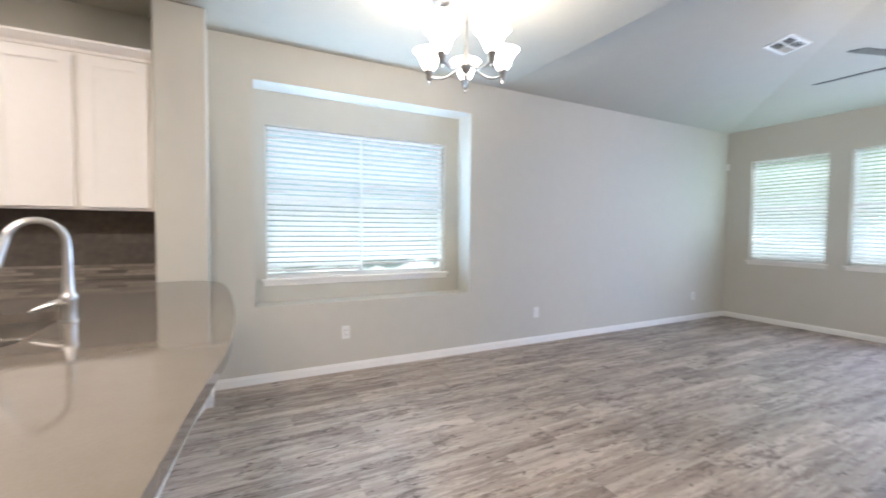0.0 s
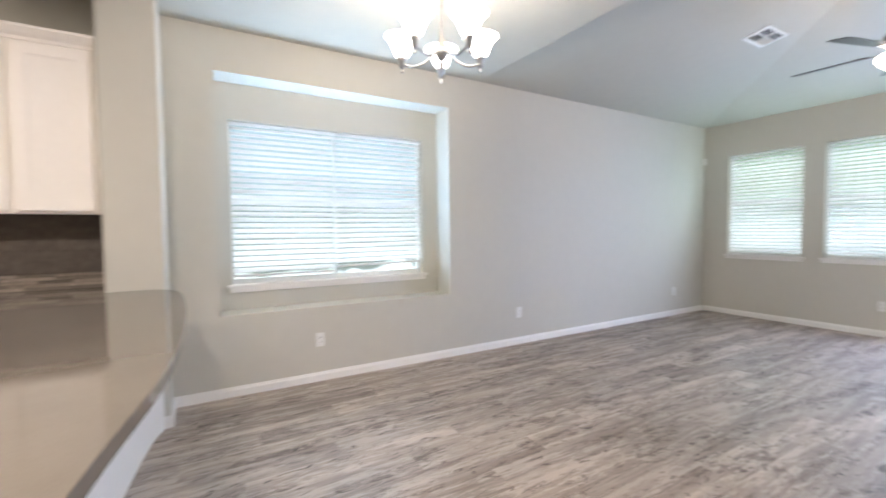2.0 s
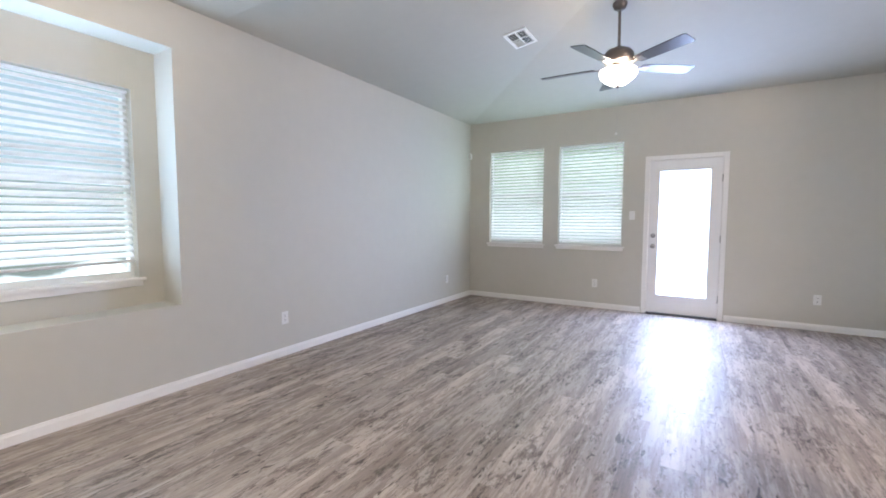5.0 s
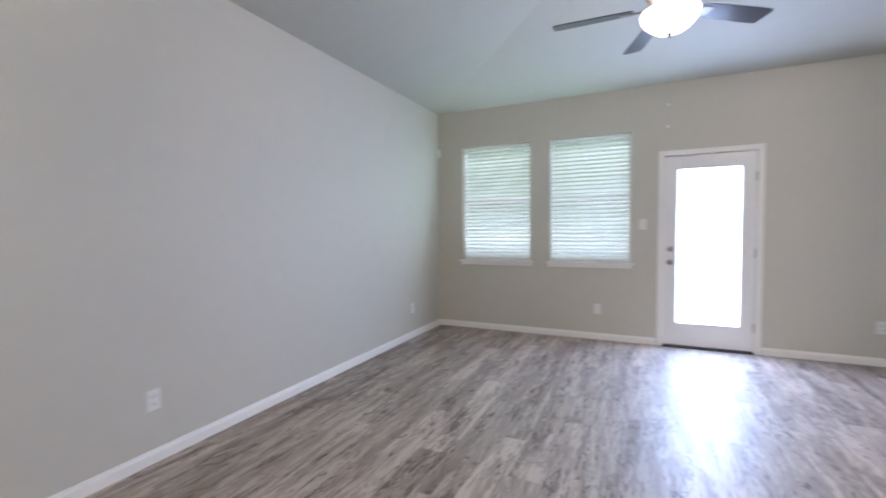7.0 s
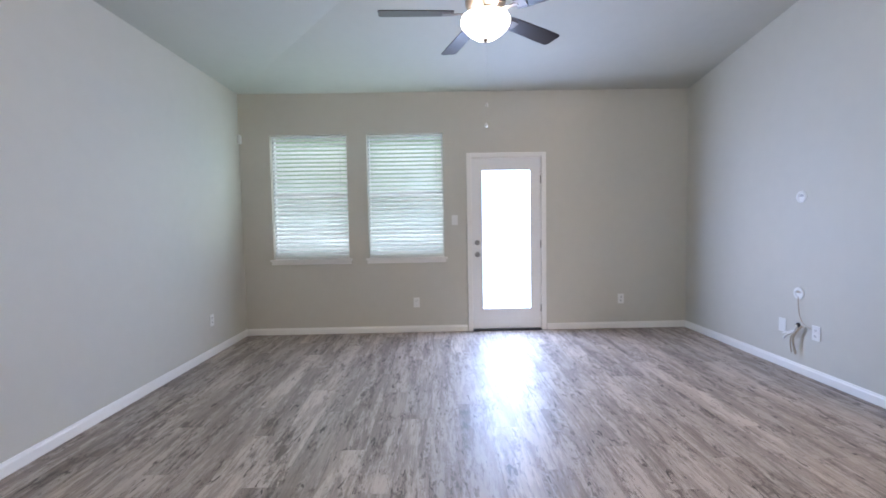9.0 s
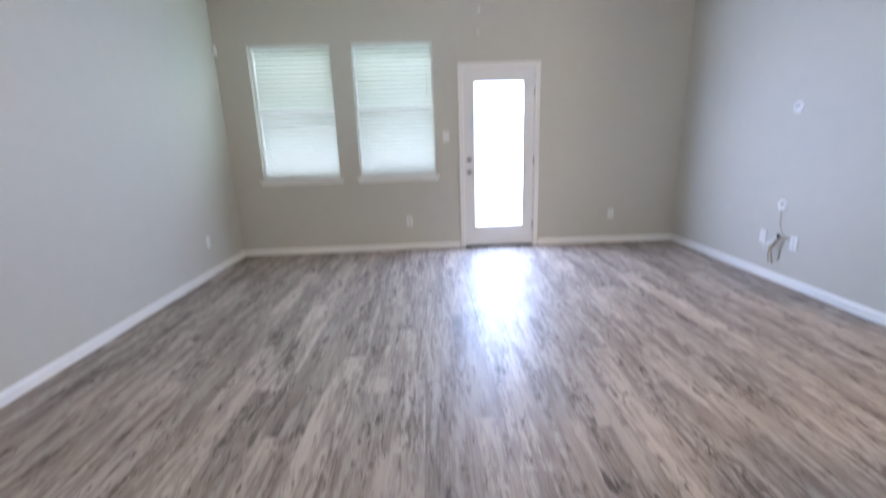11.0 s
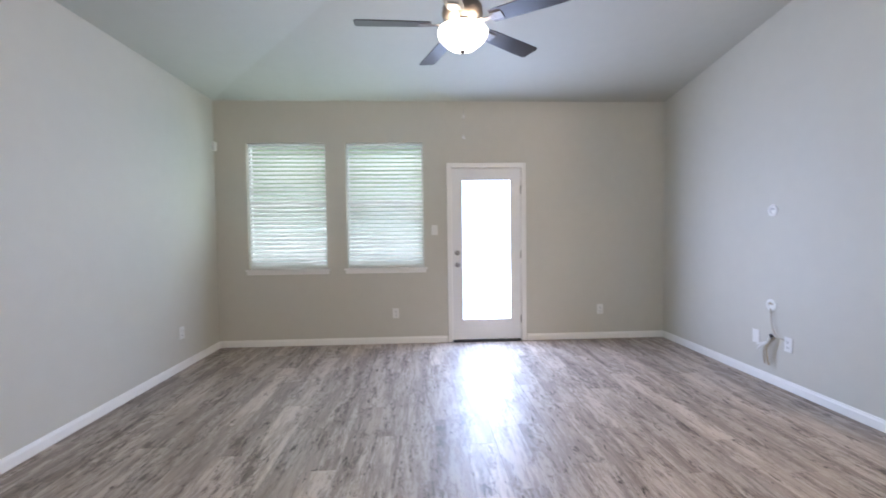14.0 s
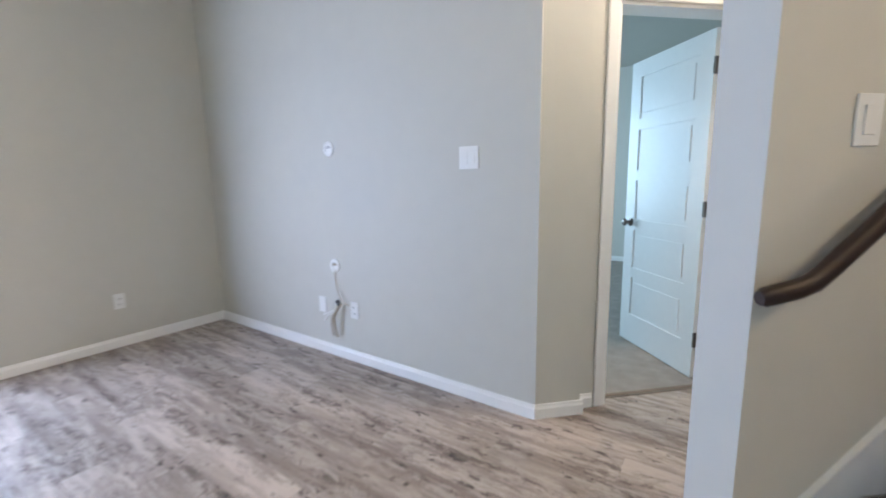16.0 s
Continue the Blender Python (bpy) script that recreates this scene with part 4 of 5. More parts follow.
def bowl(y0, y1, depth):
    """One open sink bowl with rounded corners and a drain."""
    cx, _, w, _ = SINK
    rings = []
    for grow, z in ((0.0, 0.0), (-0.006, -depth * 0.5), (-0.014, -depth + 0.03), (-0.045, -depth)):
        ring = []
        for sx, sy, a0 in ((1, 1, 0), (-1, 1, 90), (-1, -1, 180), (1, -1, 270)):
            for k in range(7):
                a = radians(a0 + 15 * k)
                r = 0.07 + grow * 0.5
                ring.append(((w / 2 - 0.07 + grow * 0.5) * sx + r * math.cos(a), (y0 + y1) / 2 - SINK[1] + ((y1 - y0) / 2 - 0.07 + grow * 0.5) * sy + r * math.sin(a), z - 0.001))
        rings.append(ring)
    bm = bmesh.new()
    vs = [[bm.verts.new(p) for p in ring] for ring in rings]
    for a, b in zip(vs, vs[1:]):
        for k in range(len(a)):
            j = (k + 1) % len(a)
            bm.faces.new((a[k], a[j], b[j], b[k]))
    bm.faces.new(vs[-1])
    return bm


y0, y1 = SINK[1] - SINK[3] / 2, SINK[1] + SINK[3] / 2
for a, b in ((y0 - 0.004, SINK[1] - 0.018), (SINK[1] + 0.018, y1 + 0.004)):
    bw = part("bowl", bowl(a, b, 0.19), M_SINK, sink, smooth=True)
    part("drain", lathe([(0, -0.185), (0.04, -0.185), (0.044, -0.188), (0.044, -0.1895), (0, -0.1895)], 20, Matrix.Translation((0, (a + b) / 2 - SINK[1], 0))), M_STEEL, bw, "round steel drain")
part("divider", boxes((-SINK[2] / 2 + 0.02, SINK[2] / 2 - 0.02, -0.0178, 0.0178, -0.16, -0.003), bevel=0.012), M_SINK, sink)

faucet = thing("kitchen_faucet", (-0.315, 2.44, COUNTER), "brushed nickel gooseneck faucet with a pull-down head", "faucet")
part("base", lathe([(0, 0), (0.028, 0), (0.028, 0.006), (0.024, 0.010), (0.0245, 0.078), (0.0275, 0.084), (0.0275, 0.096), (0.0235, 0.104), (0.0185, 0.112), (0.0165, 0.16), (0, 0.16)], 24), M_STEEL, faucet, smooth=True)
way = Vector((-0.86, -0.51, 0))
arch = [Vector((0, 0, z)) for z in (0.12, 0.2, 0.28)] + [way * (0.086 - 0.086 * math.cos(a)) + Vector((0, 0, 0.302 + 0.088 * math.sin(a))) for a in [radians(k) for k in range(0, 166, 11)]]
part("spout", tube(arch, [0.0165, 0.0150, 0.0138] + [0.0128] * (len(arch) - 3), 16), M_STEEL, faucet, smooth=True)
tip, down = arch[-1], (arch[-1] - arch[-2]).normalized()
part("spray_head", tube([tip - down * 0.004, tip + down * 0.012, tip + down * 0.05, tip + down * 0.098, tip + down * 0.104], [0.014, 0.0155, 0.0185, 0.0235, 0.019], 18), M_STEEL, faucet, smooth=True)
lever = [Vector((0, 0, 0.078)), Vector((-0.028, -0.015, 0.080)), Vector((-0.052, -0.026, 0.073)), Vector((-0.082, -0.039, 0.060)), Vector((-0.100, -0.047, 0.053))]
part("lever", tube(lever, [0.020, 0.019, 0.016, 0.013, 0.006], 14, flat=0.6), M_STEEL, faucet, smooth=True)


def shaker_door(name, x0, x1, z0, z1, y, parent, m=M_CAB):
    """A flat-panel door with a raised frame; its front lies at y."""
    f = 0.058
    d = part(name, boxes((x0, x0 + f, y, y + 0.019, z0, z1), (x1 - f, x1, y, y + 0.019, z0, z1), (x0 + f, x1 - f, y, y + 0.019, z0, z0 + f), (x0 + f, x1 - f, y, y + 0.019, z1 - f, z1)), m, parent)
    part("panel", boxes((x0 + f, x1 - f, y + 0.008, y + 0.0185, z0 + f, z1 - f)), m, d)
    part("bead", boxes((x0 + f, x0 + f + 0.007, y + 0.004, y + 0.0078, z0 + f, z1 - f), (x1 - f - 0.007, x1 - f, y + 0.004, y + 0.0078, z0 + f, z1 - f), (x0 + f + 0.007, x1 - f - 0.007, y + 0.004, y + 0.0078, z1 - f - 0.007, z1 - f), (x0 + f + 0.007, x1 - f - 0.007, y + 0.004, y + 0.0078, z0 + f, z0 + f + 0.007)), m, d)
    return d


def wall_cabinet(x0, x1, z0, z1, front, doors, label, crown=0.075, returns=()):
    c = thing("wall_cabinet", ((x0 + x1) / 2, YL, z0), label, "cabinet", "upper kitchen cabinets")
    inv = c.matrix_world.inverted()
    part("body", boxes((x0, x1, front + 0.020, YL - 0.001, z0, z1), m=inv), M_CAB, c)
    part("face_frame", boxes((x0 + 0.0002, x1 - 0.0002, front + 0.0165, front + 0.0198, z0 - 0.006, z1), m=inv), M_CAB, c)
    for a, b in doors:
        d = shaker_door("door", a, b, z0 + 0.010, z1 - 0.045, front - 0.003, c)
        for o in (d, *d.children):
            o.data.transform(inv)
    prof = [(0.0, 0.0), (0.010, 0.0), (0.014, 0.018), (0.030, 0.034), (0.044, 0.052), (0.050, 0.060), (0.050, crown), (0.0, crown)]
    bm = bmesh.new()
    y = front + 0.017
    stops = ([(x0, YL - 0.002, -1, 0), (x0, y, -1, -1)] if "left" in returns else [(x0, y, 0, -1)]) + ([(x1, y, 1, -1), (x1, YL - 0.002, 1, 0)] if "right" in returns else [(x1, y, 0, -1)])
    rows = [[bm.verts.new(inv @ Vector((px + sx * u, py + sy * u, z1 - 0.03 + w))) for u, w in prof] for px, py, sx, sy in stops]
    for a, b in zip(rows, rows[1:]):
        for k in range(len(prof)):
            bm.faces.new((a[k], a[(k + 1) % len(prof)], b[(k + 1) % len(prof)], b[k]))
    bm.faces.new(rows[0])
    bm.faces.new(rows[-1])
    part("crown", bm, M_CAB, c, "white stepped crown moulding")
    return c


wall_cabinet(-1.372, -0.578, 1.40, 2.40, 3.76, [(-1.352, -0.9772), (-0.9748, -0.598)], "white painted wall cabinet with two panelled doors")
wall_cabinet(-0.577, -0.182, 1.40, 2.40, 3.76, [(-0.552, -0.212)], "white painted wall cabinet with one panelled door")
wall_cabinet(-2.135, -1.374, 1.84, 2.525, 3.72, [(-2.115, -1.758), (-1.752, -1.394)], "taller white wall cabinet above the microwave", returns=("left", "right"))
wall_cabinet(-2.95, -2.137, 1.40, 2.40, 3.76, [(-2.93, -2.547), (-2.541, -2.157)], "white painted wall cabinet with two panelled doors")

micro = thing("microwave", (-1.755, YL, 1.43), "stainless steel over-the-range microwave with black glass door", "microwave")
inv = micro.matrix_world.inverted()
part("body", boxes((-2.133, -1.376, 3.715, YL - 0.001, 1.425, 1.832), bevel=0.004, m=inv), M_BLACK, micro)
part("front", boxes((-2.133, -1.376, 3.69, 3.7145, 1.425, 1.832), bevel=0.004, m=inv), M_STEEL, micro)
part("door_glass", boxes((-2.09, -1.516, 3.684, 3.6898, 1.475, 1.782), bevel=0.003, m=inv), M_BLACK, micro)
panel = part("control_panel", boxes((-1.512, -1.428, 3.684, 3.6898, 1.475, 1.782), bevel=0.003, m=inv), M_BLACK, micro)
part("display", boxes((-1.500, -1.444, 3.682, 3.6838, 1.715, 1.742), m=inv), M_GREY, panel, "dim grey display")
for r in range(6):
    for k in range(3):
        part("button", boxes((-1.500 + k * 0.021, -1.486 + k * 0.021, 3.6825, 3.6838, 1.515 + r * 0.032, 1.527 + r * 0.032), m=inv), M_IRON, panel)
hp = [inv @ Vector((-1.530, y, z)) for y, z in ((3.682, 1.475), (3.640, 1.515), (3.625, 1.63), (3.640, 1.745), (3.682, 1.785))]
part("handle", tube(smooth_line(hp, 4), 0.026, 14, flat=0.42), M_STEEL, micro, "curved steel handle", smooth=True)

stove = thing("gas_range", (-1.795, YL, 0), "stainless steel and black gas range with a backguard", "range")
inv = stove.matrix_world.inverted()
RX0, RX1 = -2.14, -1.452
part("body", boxes((RX0, RX1, 3.47, YL - 0.03, 0.03, 0.905), bevel=0.004, m=inv), M_BLACK, stove)
part("backguard", boxes((RX0, RX1, YL - 0.085, YL - 0.03, 0.906, 1.19), bevel=0.006, m=inv), M_BLACK, stove)
bg = part("backguard_panel", boxes((RX0 + 0.01, RX1 - 0.01, YL - 0.098, YL - 0.0852, 1.055, 1.188), bevel=0.004, m=inv), M_STEEL, stove)
part("display", boxes((-1.95, -1.70, YL - 0.101, YL - 0.0982, 1.10, 1.155), m=inv), M_BLACK, bg, "black clock display")
for k, d in enumerate("1026"):
    part("digit", boxes((-1.838 + k * 0.013, -1.829 + k * 0.013, YL - 0.1022, YL - 0.1012, 1.124, 1.138), m=inv), M_CLOCK, bg, "blue clock digit")
part("cooktop", boxes((RX0, RX1, 3.45, YL - 0.086, 0.906, 0.925), bevel=0.004, m=inv), M_BLACK, stove)
for gx in (RX0 + 0.03, (RX0 + RX1) / 2 + 0.005):
    w = (RX1 - RX0) / 2 - 0.035
    bars = [(gx, gx + w, y, y + 0.012, 0.94, 0.955) for y in (3.50, 3.60, 3.73, 3.86, 3.95)] + [(gx + k * (w - 0.012) / 2, gx + k * (w - 0.012) / 2 + 0.012, 3.50, 3.962, 0.9405, 0.9545) for k in range(3)]
    feet = [(gx + a, gx + a + 0.012, y, y + 0.012, 0.9255, 0.94) for a in (0, w - 0.012) for y in (3.50, 3.95)]
    part("grate", boxes(*bars, *feet, m=inv), M_IRON, stove, "black cast-iron grate")
part("control_strip", boxes((RX0, RX1, 3.43, 3.4698, 0.80, 0.904), bevel=0.005, m=inv), M_STEEL, stove)
for k in range(5):
    part("knob", lathe([(0, 0), (0.024, 0), (0.022, 0.022), (0.018, 0.028), (0, 0.028)], 18, inv @ Matrix.Translation((RX0 + 0.09 + k * 0.127, 3.4298, 0.853)) @ Matrix.Rotation(radians(90), 4, "X")), M_STEEL, stove, "round steel knob", smooth=True)
oven = part("oven_door", boxes((RX0 + 0.004, RX1 - 0.004, 3.44, 3.4695, 0.22, 0.79), bevel=0.005, m=inv), M_STEEL, stove)
part("oven_window", boxes((RX0 + 0.08, RX1 - 0.08, 3.436, 3.4398, 0.32, 0.64), m=inv), M_BLACK, oven)
part("handle", tube([inv @ Vector((x, y, 0.735)) for x, y in ((RX0 + 0.05, 3.44), (RX0 + 0.05, 3.395), (RX1 - 0.05, 3.395), (RX1 - 0.05, 3.44))], 0.012, 10), M_STEEL, oven)
part("drawer", boxes((RX0 + 0.004, RX1 - 0.004, 3.44, 3.4695, 0.06, 0.21), bevel=0.004, m=inv), M_STEEL, stove)


def base_cabinet(x0, x1, label):
    c = thing("base_cabinet", ((x0 + x1) / 2, YL, 0), label, "cabinet", "lower kitchen cabinets")
    inv = c.matrix_world.inverted()
    part("body", boxes((x0, x1, 3.50, YL - 0.001, 0.10, COUNTER - THICK - 0.001), m=inv), M_CAB, c)
    part("toe_kick", boxes((x0, x1, 3.56, 3.58, 0.001, 0.0995), m=inv), M_CAB, c)
    part("drawer_front", boxes((x0 + 0.015, x1 - 0.015, 3.481, 3.4998, 0.72, 0.862), bevel=0.003, m=inv), M_CAB, c)
    d = shaker_door("door", x0 + 0.015, x1 - 0.015, 0.125, 0.705, 3.481, c)
    for o in (d, *d.children):
        o.data.transform(inv)
    return c


base_cabinet(-1.443, -0.86, "white painted base cabinet beside the range")
pen = thing("peninsula_cabinet", (-0.6, 1.6, 0), "white painted base cabinets under the peninsula worktop", "cabinet")
inv = pen.matrix_world.inverted()
part("body", boxes((-0.82, -0.80, 0.34, 3.46, 0.10, COUNTER - THICK - 0.001), (-0.80, -0.45, 0.34, 0.36, 0.10, COUNTER - THICK - 0.001), m=inv), M_CAB, pen)
for k in range(5):
    part("door", boxes((-0.842, -0.8205, 0.37 + k * 0.61, 0.96 + k * 0.61, 0.125, 0.86), bevel=0.003, m=inv), M_CAB, pen)

# tile backsplash: a slate-coloured strip of small rectangular tiles with a pale rough accent band
splash = structure("backsplash", boxes((-2.95, -0.184, YL - 0.006, YL - 0.0005, 0.86, 1.42)), material("dark_grout", (0.115, 0.098, 0.085), 0.8), "dark slate tile backsplash with a rough stone accent band", "backsplash")
M_ACCENT = material("rough_stone_mosaic", (0.22, 0.19, 0.16), 0.6, spread=0.45, scale=30, bump=0.6, bump_scale=60)


def vary(m, low, high):
    """Lets every piece differ a little in tone."""
    t = m.node_tree
    info, span = t.nodes.new("ShaderNodeObjectInfo"), t.nodes.new("ShaderNodeMapRange")
    span.inputs["To Min"].default_value, span.inputs["To Max"].default_value = low, high
    t.links.new(info.outputs["Random"], span.inputs["Value"])
    hue = [n for n in t.nodes if n.type == "HUE_SAT"][0]
    second = t.nodes.new("ShaderNodeHueSaturation")
    t.links.new(hue.outputs["Color"], second.inputs["Color"])
    t.links.new(span.outputs[0], second.inputs["Value"])
    t.links.new(second.outputs["Color"], t.nodes["Principled BSDF"].inputs["Base Color"])


vary(M_ACCENT, 0.55, 1.75)
vary(M_TILE, 0.94, 1.06)
tile = None
z = COUNTER + 0.002
for row, (h, m) in enumerate((*[(0.021, M_ACCENT)] * 5, (0.15, M_TILE), (0.15, M_TILE), (0.075, M_TILE))):
    me = None
    w = 0.42 if m is M_TILE else (0.21, 0.29, 0.17, 0.25, 0.19)[row % 5]
    x = -2.94 + (0.21 if row % 2 else 0.0)
    while x + w < -0.19:
        if me is None:
            ob = part("tile", boxes((0, w - 0.002, -0.006, 0, 0, h - 0.002), bevel=0.0008), m, splash)
            me = ob.data
        else:
            ob = new("tile", me)
            ob.parent = splash
        ob.location = (x, YL - 0.0062, z)
        x += w
    if x < -0.20:
        ob = part("tile", boxes((0, -0.188 - x, -0.006, 0, 0, h - 0.002), bevel=0.0008), m, splash)
        ob.location = (x, YL - 0.0062, z)
    z += h

# ---------------------------------------------------------------- chandelier
ch = thing("chandelier", (CHANDELIER[0], CHANDELIER[1], CEIL), "lit five-arm nickel chandelier with frosted glass bell shades", "chandelier")
inv = ch.matrix_world.inverted()
part("canopy", lathe([(0, -0.001), (0.062, -0.001), (0.060, -0.012), (0.040, -0.030), (0.010, -0.036), (0, -0.036)], 28, Matrix.Translation((0.0, 0.34, 0))), M_SATIN, ch, smooth=True)
top = Vector((0, 0, -0.23))
cord = smooth_line([Vector((0, 0.34, -0.034)), Vector((0, 0.24, -0.085)), Vector((0, 0.10, -0.09)), Vector((0, 0.0, -0.05))], 5)
part("chain", tube([*cord, Vector((0, 0, -0.12)), top], 0.005, 8), M_SATIN, ch)
part("hook", lathe([(0, -0.001), (0.016, -0.001), (0.012, -0.02), (0.006, -0.05), (0, -0.05)], 14), M_SATIN, ch)
part("column", lathe([(0, -0.22), (0.006, -0.22), (0.005, -0.27), (0.011, -0.29), (0.006, -0.31), (0.008, -0.40), (0.014, -0.47), (0.026, -0.50), (0.040, -0.535), (0.030, -0.57), (0.012, -0.59), (0.016, -0.605), (0.008, -0.625), (0, -0.632)], 24), M_SATIN, ch, smooth=True)
toward = math.atan2(CHANDELIER[1] - 0.33, CHANDELIER[0] - 0.25)
bell = [(0.020, 0.0), (0.031, 0.004), (0.043, 0.022), (0.054, 0.050), (0.064, 0.075), (0.078, 0.097), (0.096, 0.112), (0.098, 0.115), (0.094, 0.116), (0.075, 0.102), (0.060, 0.078), (0.049, 0.051), (0.037, 0.024), (0.018, 0.006), (0, 0.006)]
for k in range(5):
    a = toward + k * 2 * math.pi / 5
    r = Vector((math.cos(a), math.sin(a), 0))
    up = Vector((0, 0, 1))
    arm = part("arm", tube(smooth_line([up * -0.52 + r * 0.02, up * -0.575 + r * 0.08, up * -0.60 + r * 0.15, up * -0.585 + r * 0.215, up * -0.56 + r * 0.235], 5), 0.0075, 10), M_SATIN, ch, smooth=True)
    at = Matrix.Translation(r * 0.235)
    part("holder", lathe([(0, -0.628), (0.008, -0.625), (0.010, -0.612), (0.006, -0.604), (0.014, -0.598), (0.018, -0.590), (0.019, -0.566), (0.024, -0.560), (0.026, -0.552), (0.027, -0.542), (0, -0.542)], 20, at), M_SATIN, arm, "nickel shade holder", smooth=True)
    sh = part("shade", lathe(bell, 28, at @ Matrix.Translation((0, 0, -0.541))), M_SHADE, arm, "lit frosted glass bell shade", smooth=True)

# ---------------------------------------------------------------- ceiling fan
def ceiling_fan(x, y, z_ceiling, first, lit, label, blades=2.60):
    f = thing("ceiling_fan", (x, y, z_ceiling), label, "ceiling fan")
    d = z_ceiling - blades          # from the ceiling down to the blades
    part("canopy", lathe([(0, 0.005), (0.060, 0.005), (0.060, -0.02), (0.048, -0.050), (0.020, -0.068), (0, -0.068)], 28), M_PEWTER, f, smooth=True)
    part("downrod", tube([(0, 0, -0.06), (0, 0, -d + 0.16)], 0.0125, 12), M_PEWTER, f, smooth=True)
    part("motor_housing", lathe([(0, -d + 0.17), (0.03, -d + 0.17), (0.045, -d + 0.15), (0.10, -d + 0.135), (0.125, -d + 0.105), (0.13, -d + 0.06), (0.115, -d + 0.03), (0.085, -d + 0.012), (0.080, -d - 0.02), (0.06, -d - 0.035), (0, -d - 0.035)], 36), M_PEWTER, f, smooth=True)
    outline = [(0.20, -0.052), (0.26, -0.058), (0.55, -0.067), (0.662, -0.068), (0.674, -0.062), (0.682, -0.050), (0.676, 0.052), (0.668, 0.062), (0.656, 0.067), (0.55, 0.067), (0.26, 0.058), (0.20, 0.052)]
    for k in range(5):
        turn = Matrix.Rotation(radians(first + 72 * k), 4, "Z") @ Matrix.Translation((0, 0, -d)) @ Matrix.Rotation(radians(-11), 4, "X")
        b = prism(outline, -0.003, 0.003, "z", bevel=0.001)
        bmesh.ops.transform(b, matrix=turn, verts=b.verts[:])
        blade = part("blade", b, M_BLADE, f, "dark walnut fan blade")
        iron = join_bm(boxes((0.085, 0.225, -0.014, 0.014, -0.011, -0.0035), bevel=0.003), boxes((0.20, 0.275, -0.034, 0.034, -0.009, -0.0034), bevel=0.003))
        bmesh.ops.transform(iron, matrix=turn, verts=iron.verts[:])
        part("blade_iron", iron, M_PEWTER, blade, "dark metal blade bracket")
    if lit:
        d -= 0.03
        part("fitter", lathe([(0, -d - 0.034), (0.075, -d - 0.034), (0.095, -d - 0.05), (0.095, -d - 0.062), (0, -d - 0.062)], 28), M_PEWTER, f, smooth=True)
        part("light_bowl", lathe([(0.138, -d - 0.074), (0.144, -d - 0.060), (0.151, -d - 0.062), (0.157, -d - 0.076), (0.156, -d - 0.096), (0.146, -d - 0.114), (0.133, -d - 0.130), (0.112, -d - 0.150), (0.076, -d - 0.176), (0.028, -d - 0.190), (0, -d - 0.191), (0, -d - 0.186), (0.07, -d - 0.173), (0.105, -d - 0.148), (0.140, -d - 0.108), (0.138, -d - 0.074)], 36), M_BOWL, f, "lit frosted glass bowl", smooth=True)
        part("finial", lathe([(0, -d - 0.188), (0.016, -d - 0.190), (0.018, -d - 0.198), (0.008, -d - 0.206), (0.006, -d - 0.215), (0, -d - 0.217)], 16), M_PEWTER, f, smooth=True)
        for dx, low in ((-0.016, 2.03), (0.018, 1.91)):
            z = z_ceiling - low
            c = part("pull_chain", tube([(dx, 0.0, -d - 0.19), (dx, 0, -z)], 0.0004, 6), M_GREY, f)
            part("bob", lathe([(0, -z - 0.020), (0.009, -z - 0.016), (0.011, -z - 0.006), (0.005, -z + 0.006), (0, -z + 0.008)], 12, Matrix.Translation((dx, 0, 0))), M_STEEL, c, "small nickel pull bob")
    return f


ceiling_fan(FAN[0], FAN[1], raised(*FAN) + 0.008, 91, True, "dark five-blade ceiling fan with a lit glass bowl")
ceiling_fan(5.28, -3.80, 2.74, 165, False, "dark ceiling fan in the bedroom", 2.45)

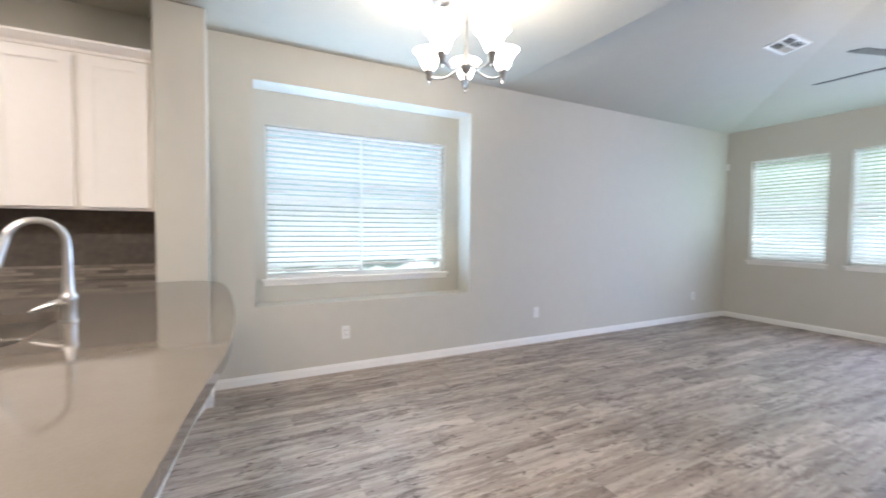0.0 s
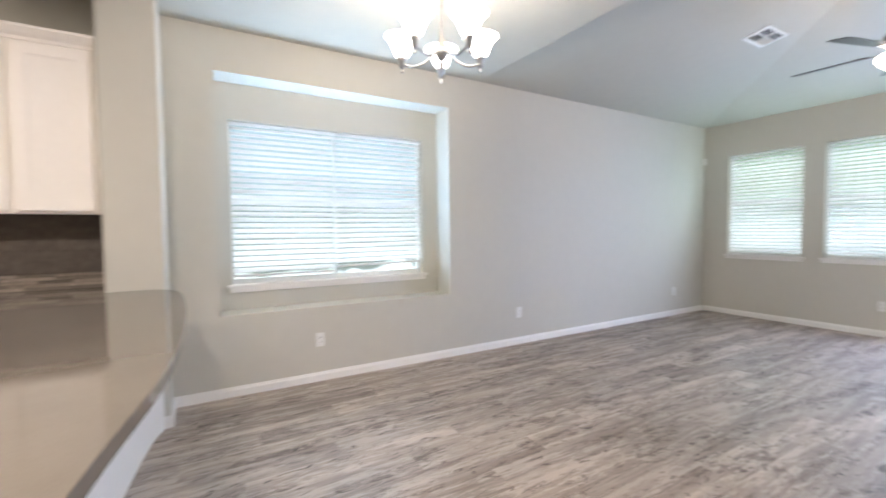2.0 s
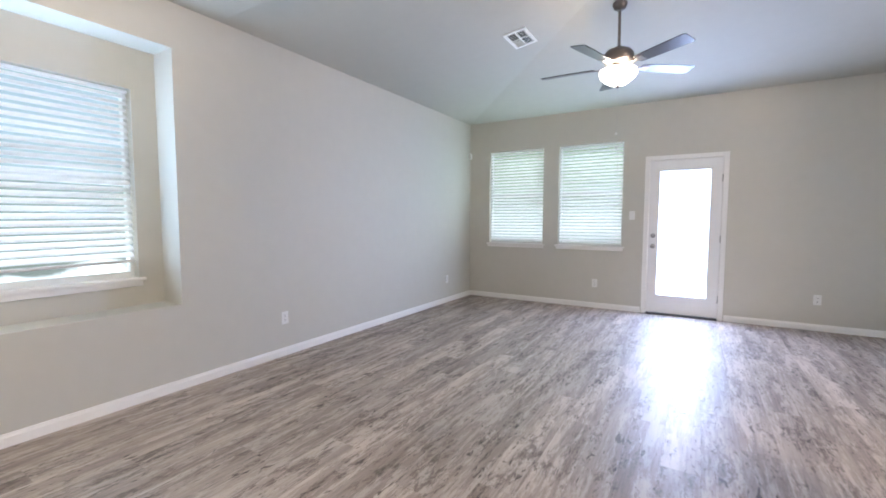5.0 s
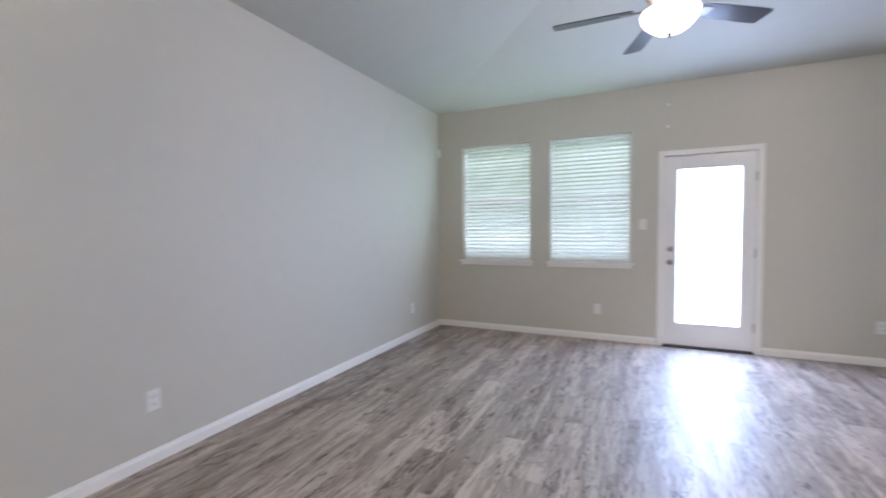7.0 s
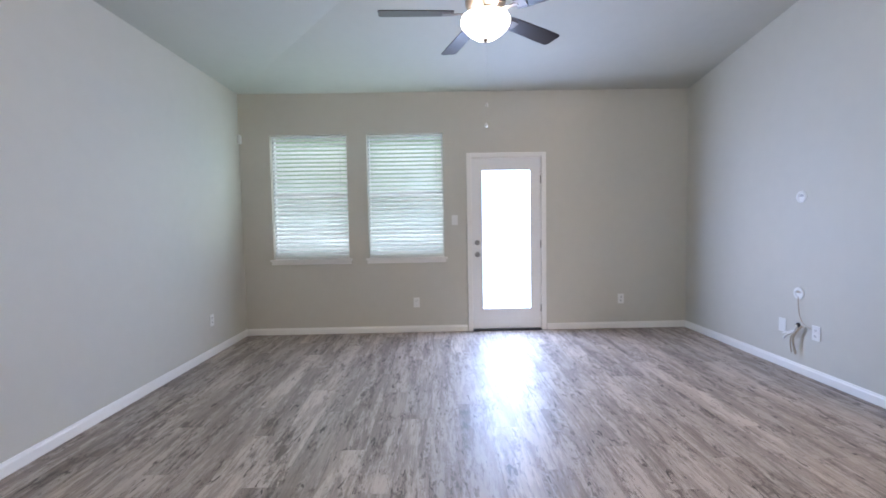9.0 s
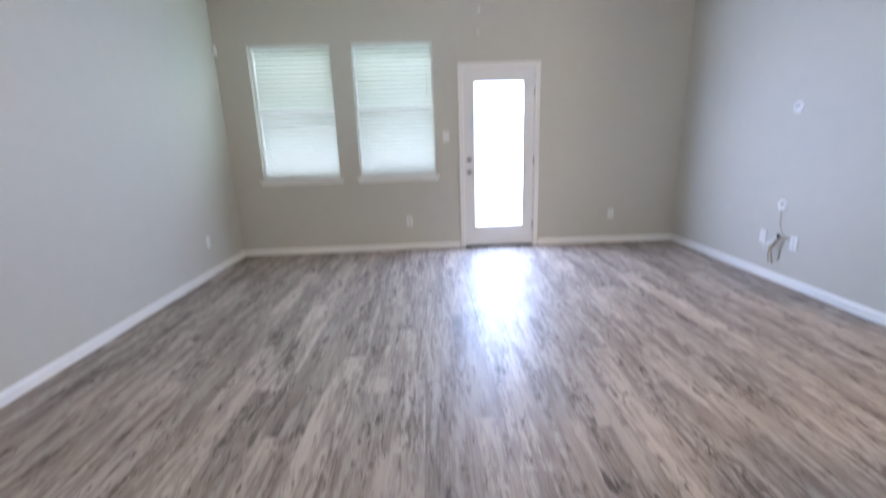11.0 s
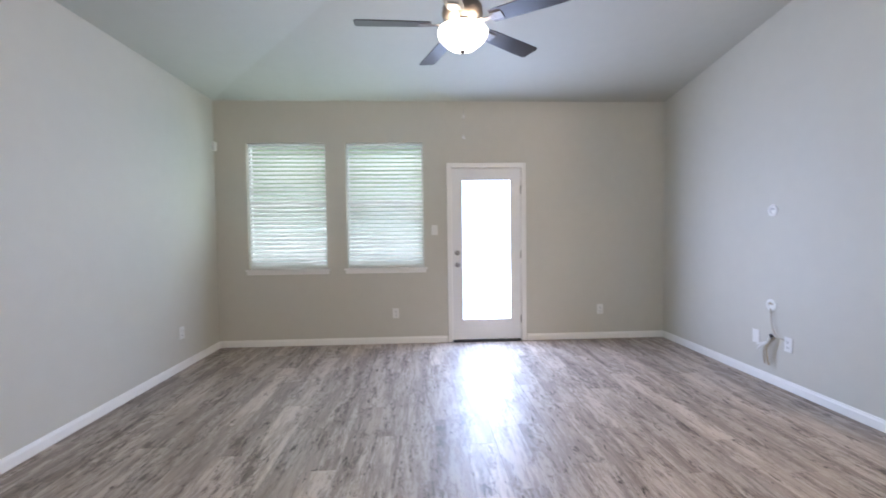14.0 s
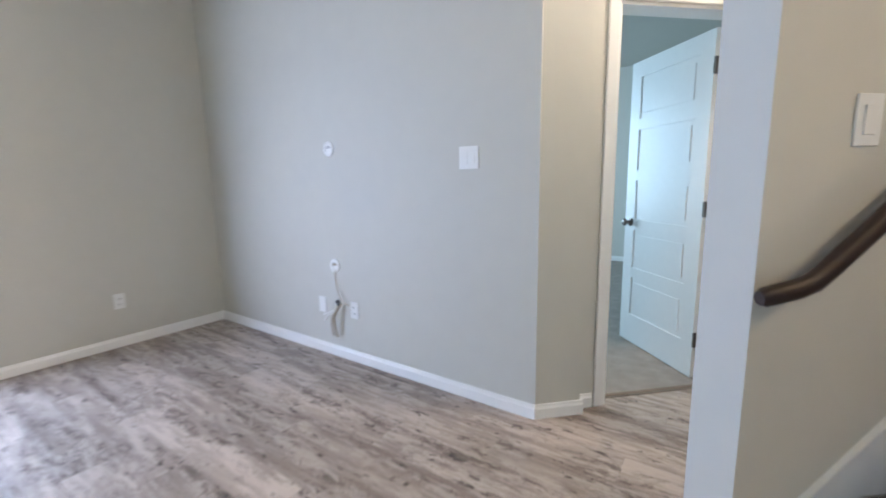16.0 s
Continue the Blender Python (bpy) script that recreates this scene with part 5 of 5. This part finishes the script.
# recessed kitchen lights, and a fourth added out of view by the stairs
for x, y in CANS:
    can = thing("recessed_light", (x, y, CEIL), "lit round recessed light out of view in the flat ceiling", "ceiling light", "recessed lights")
    part("trim_ring", lathe([(0.062, -0.001), (0.092, -0.001), (0.090, -0.006), (0.070, -0.008), (0.062, -0.001)], 28), M_PLATE, can, smooth=True)
    part("lens", lathe([(0, -0.002), (0.0615, -0.002), (0.0615, -0.004), (0, -0.004)], 24), M_SHADE, can, "lit frosted lens")

# hall light near the bedroom doorway
hall = thing("hall_light", (HALL_LAMP[0], HALL_LAMP[1], raised(*HALL_LAMP)), "lit round flush ceiling light in the hall", "ceiling light")
part("pan", lathe([(0, 0.02), (0.15, 0.02), (0.15, -0.05), (0, -0.05)], 28), M_NICKEL, hall)
part("glass", lathe([(0.14, -0.0505), (0.13, -0.08), (0.09, -0.105), (0.03, -0.118), (0, -0.12)], 28), M_HALL, hall, "lit frosted glass dome", smooth=True)

# ---------------------------------------------------------------- vinyl plank floor, the pieces last
PW, PL, GAP = 0.184, 1.22, 0.001
floor_ob = bpy.data.objects["floor"]
far_bits = bmesh.new()
plank_mesh = {}


def plank(length):
    key = round(length, 3)
    if key not in plank_mesh:
        bm = boxes((0, length - GAP, 0, PW - GAP, -0.0075, 0.0))
        me = bpy.data.meshes.new("plank")
        bmesh.ops.recalc_face_normals(bm, faces=bm.faces[:])
        bm.to_mesh(me)
        bm.free()
        me.materials.append(M_PLANK)
        plank_mesh[key] = me
    return plank_mesh[key]


lay = random.Random(7)
count = 0
y = YL - PW
row = 0
while y > YB - PW:
    start = -((row * 0.37 + lay.uniform(0, 0.12)) % 1.0) * PL
    x = XK + start
    while x < XF:
        a, b = max(x, XK), min(x + PL, XF + 0.02)
        inside = not (y + PW < YR - 0.10 and a > TV_END.x + 0.1)
        if b - a > 0.02 and inside:
            if b > 0.15 and y > -1.9 and count < 300:
                ob = new("plank", plank(b - a))
                ob.parent = floor_ob
                ob.location = (a, y, 0)
                count += 1
            else:
                box(far_bits, a, b - GAP, y, y + PW - GAP, -0.0075, 0.0)
        x += PL
    y -= PW
    row += 1
rest = part("plank_rest", far_bits, M_PLANK, floor_ob)
tagged(rest, kind="stuff")
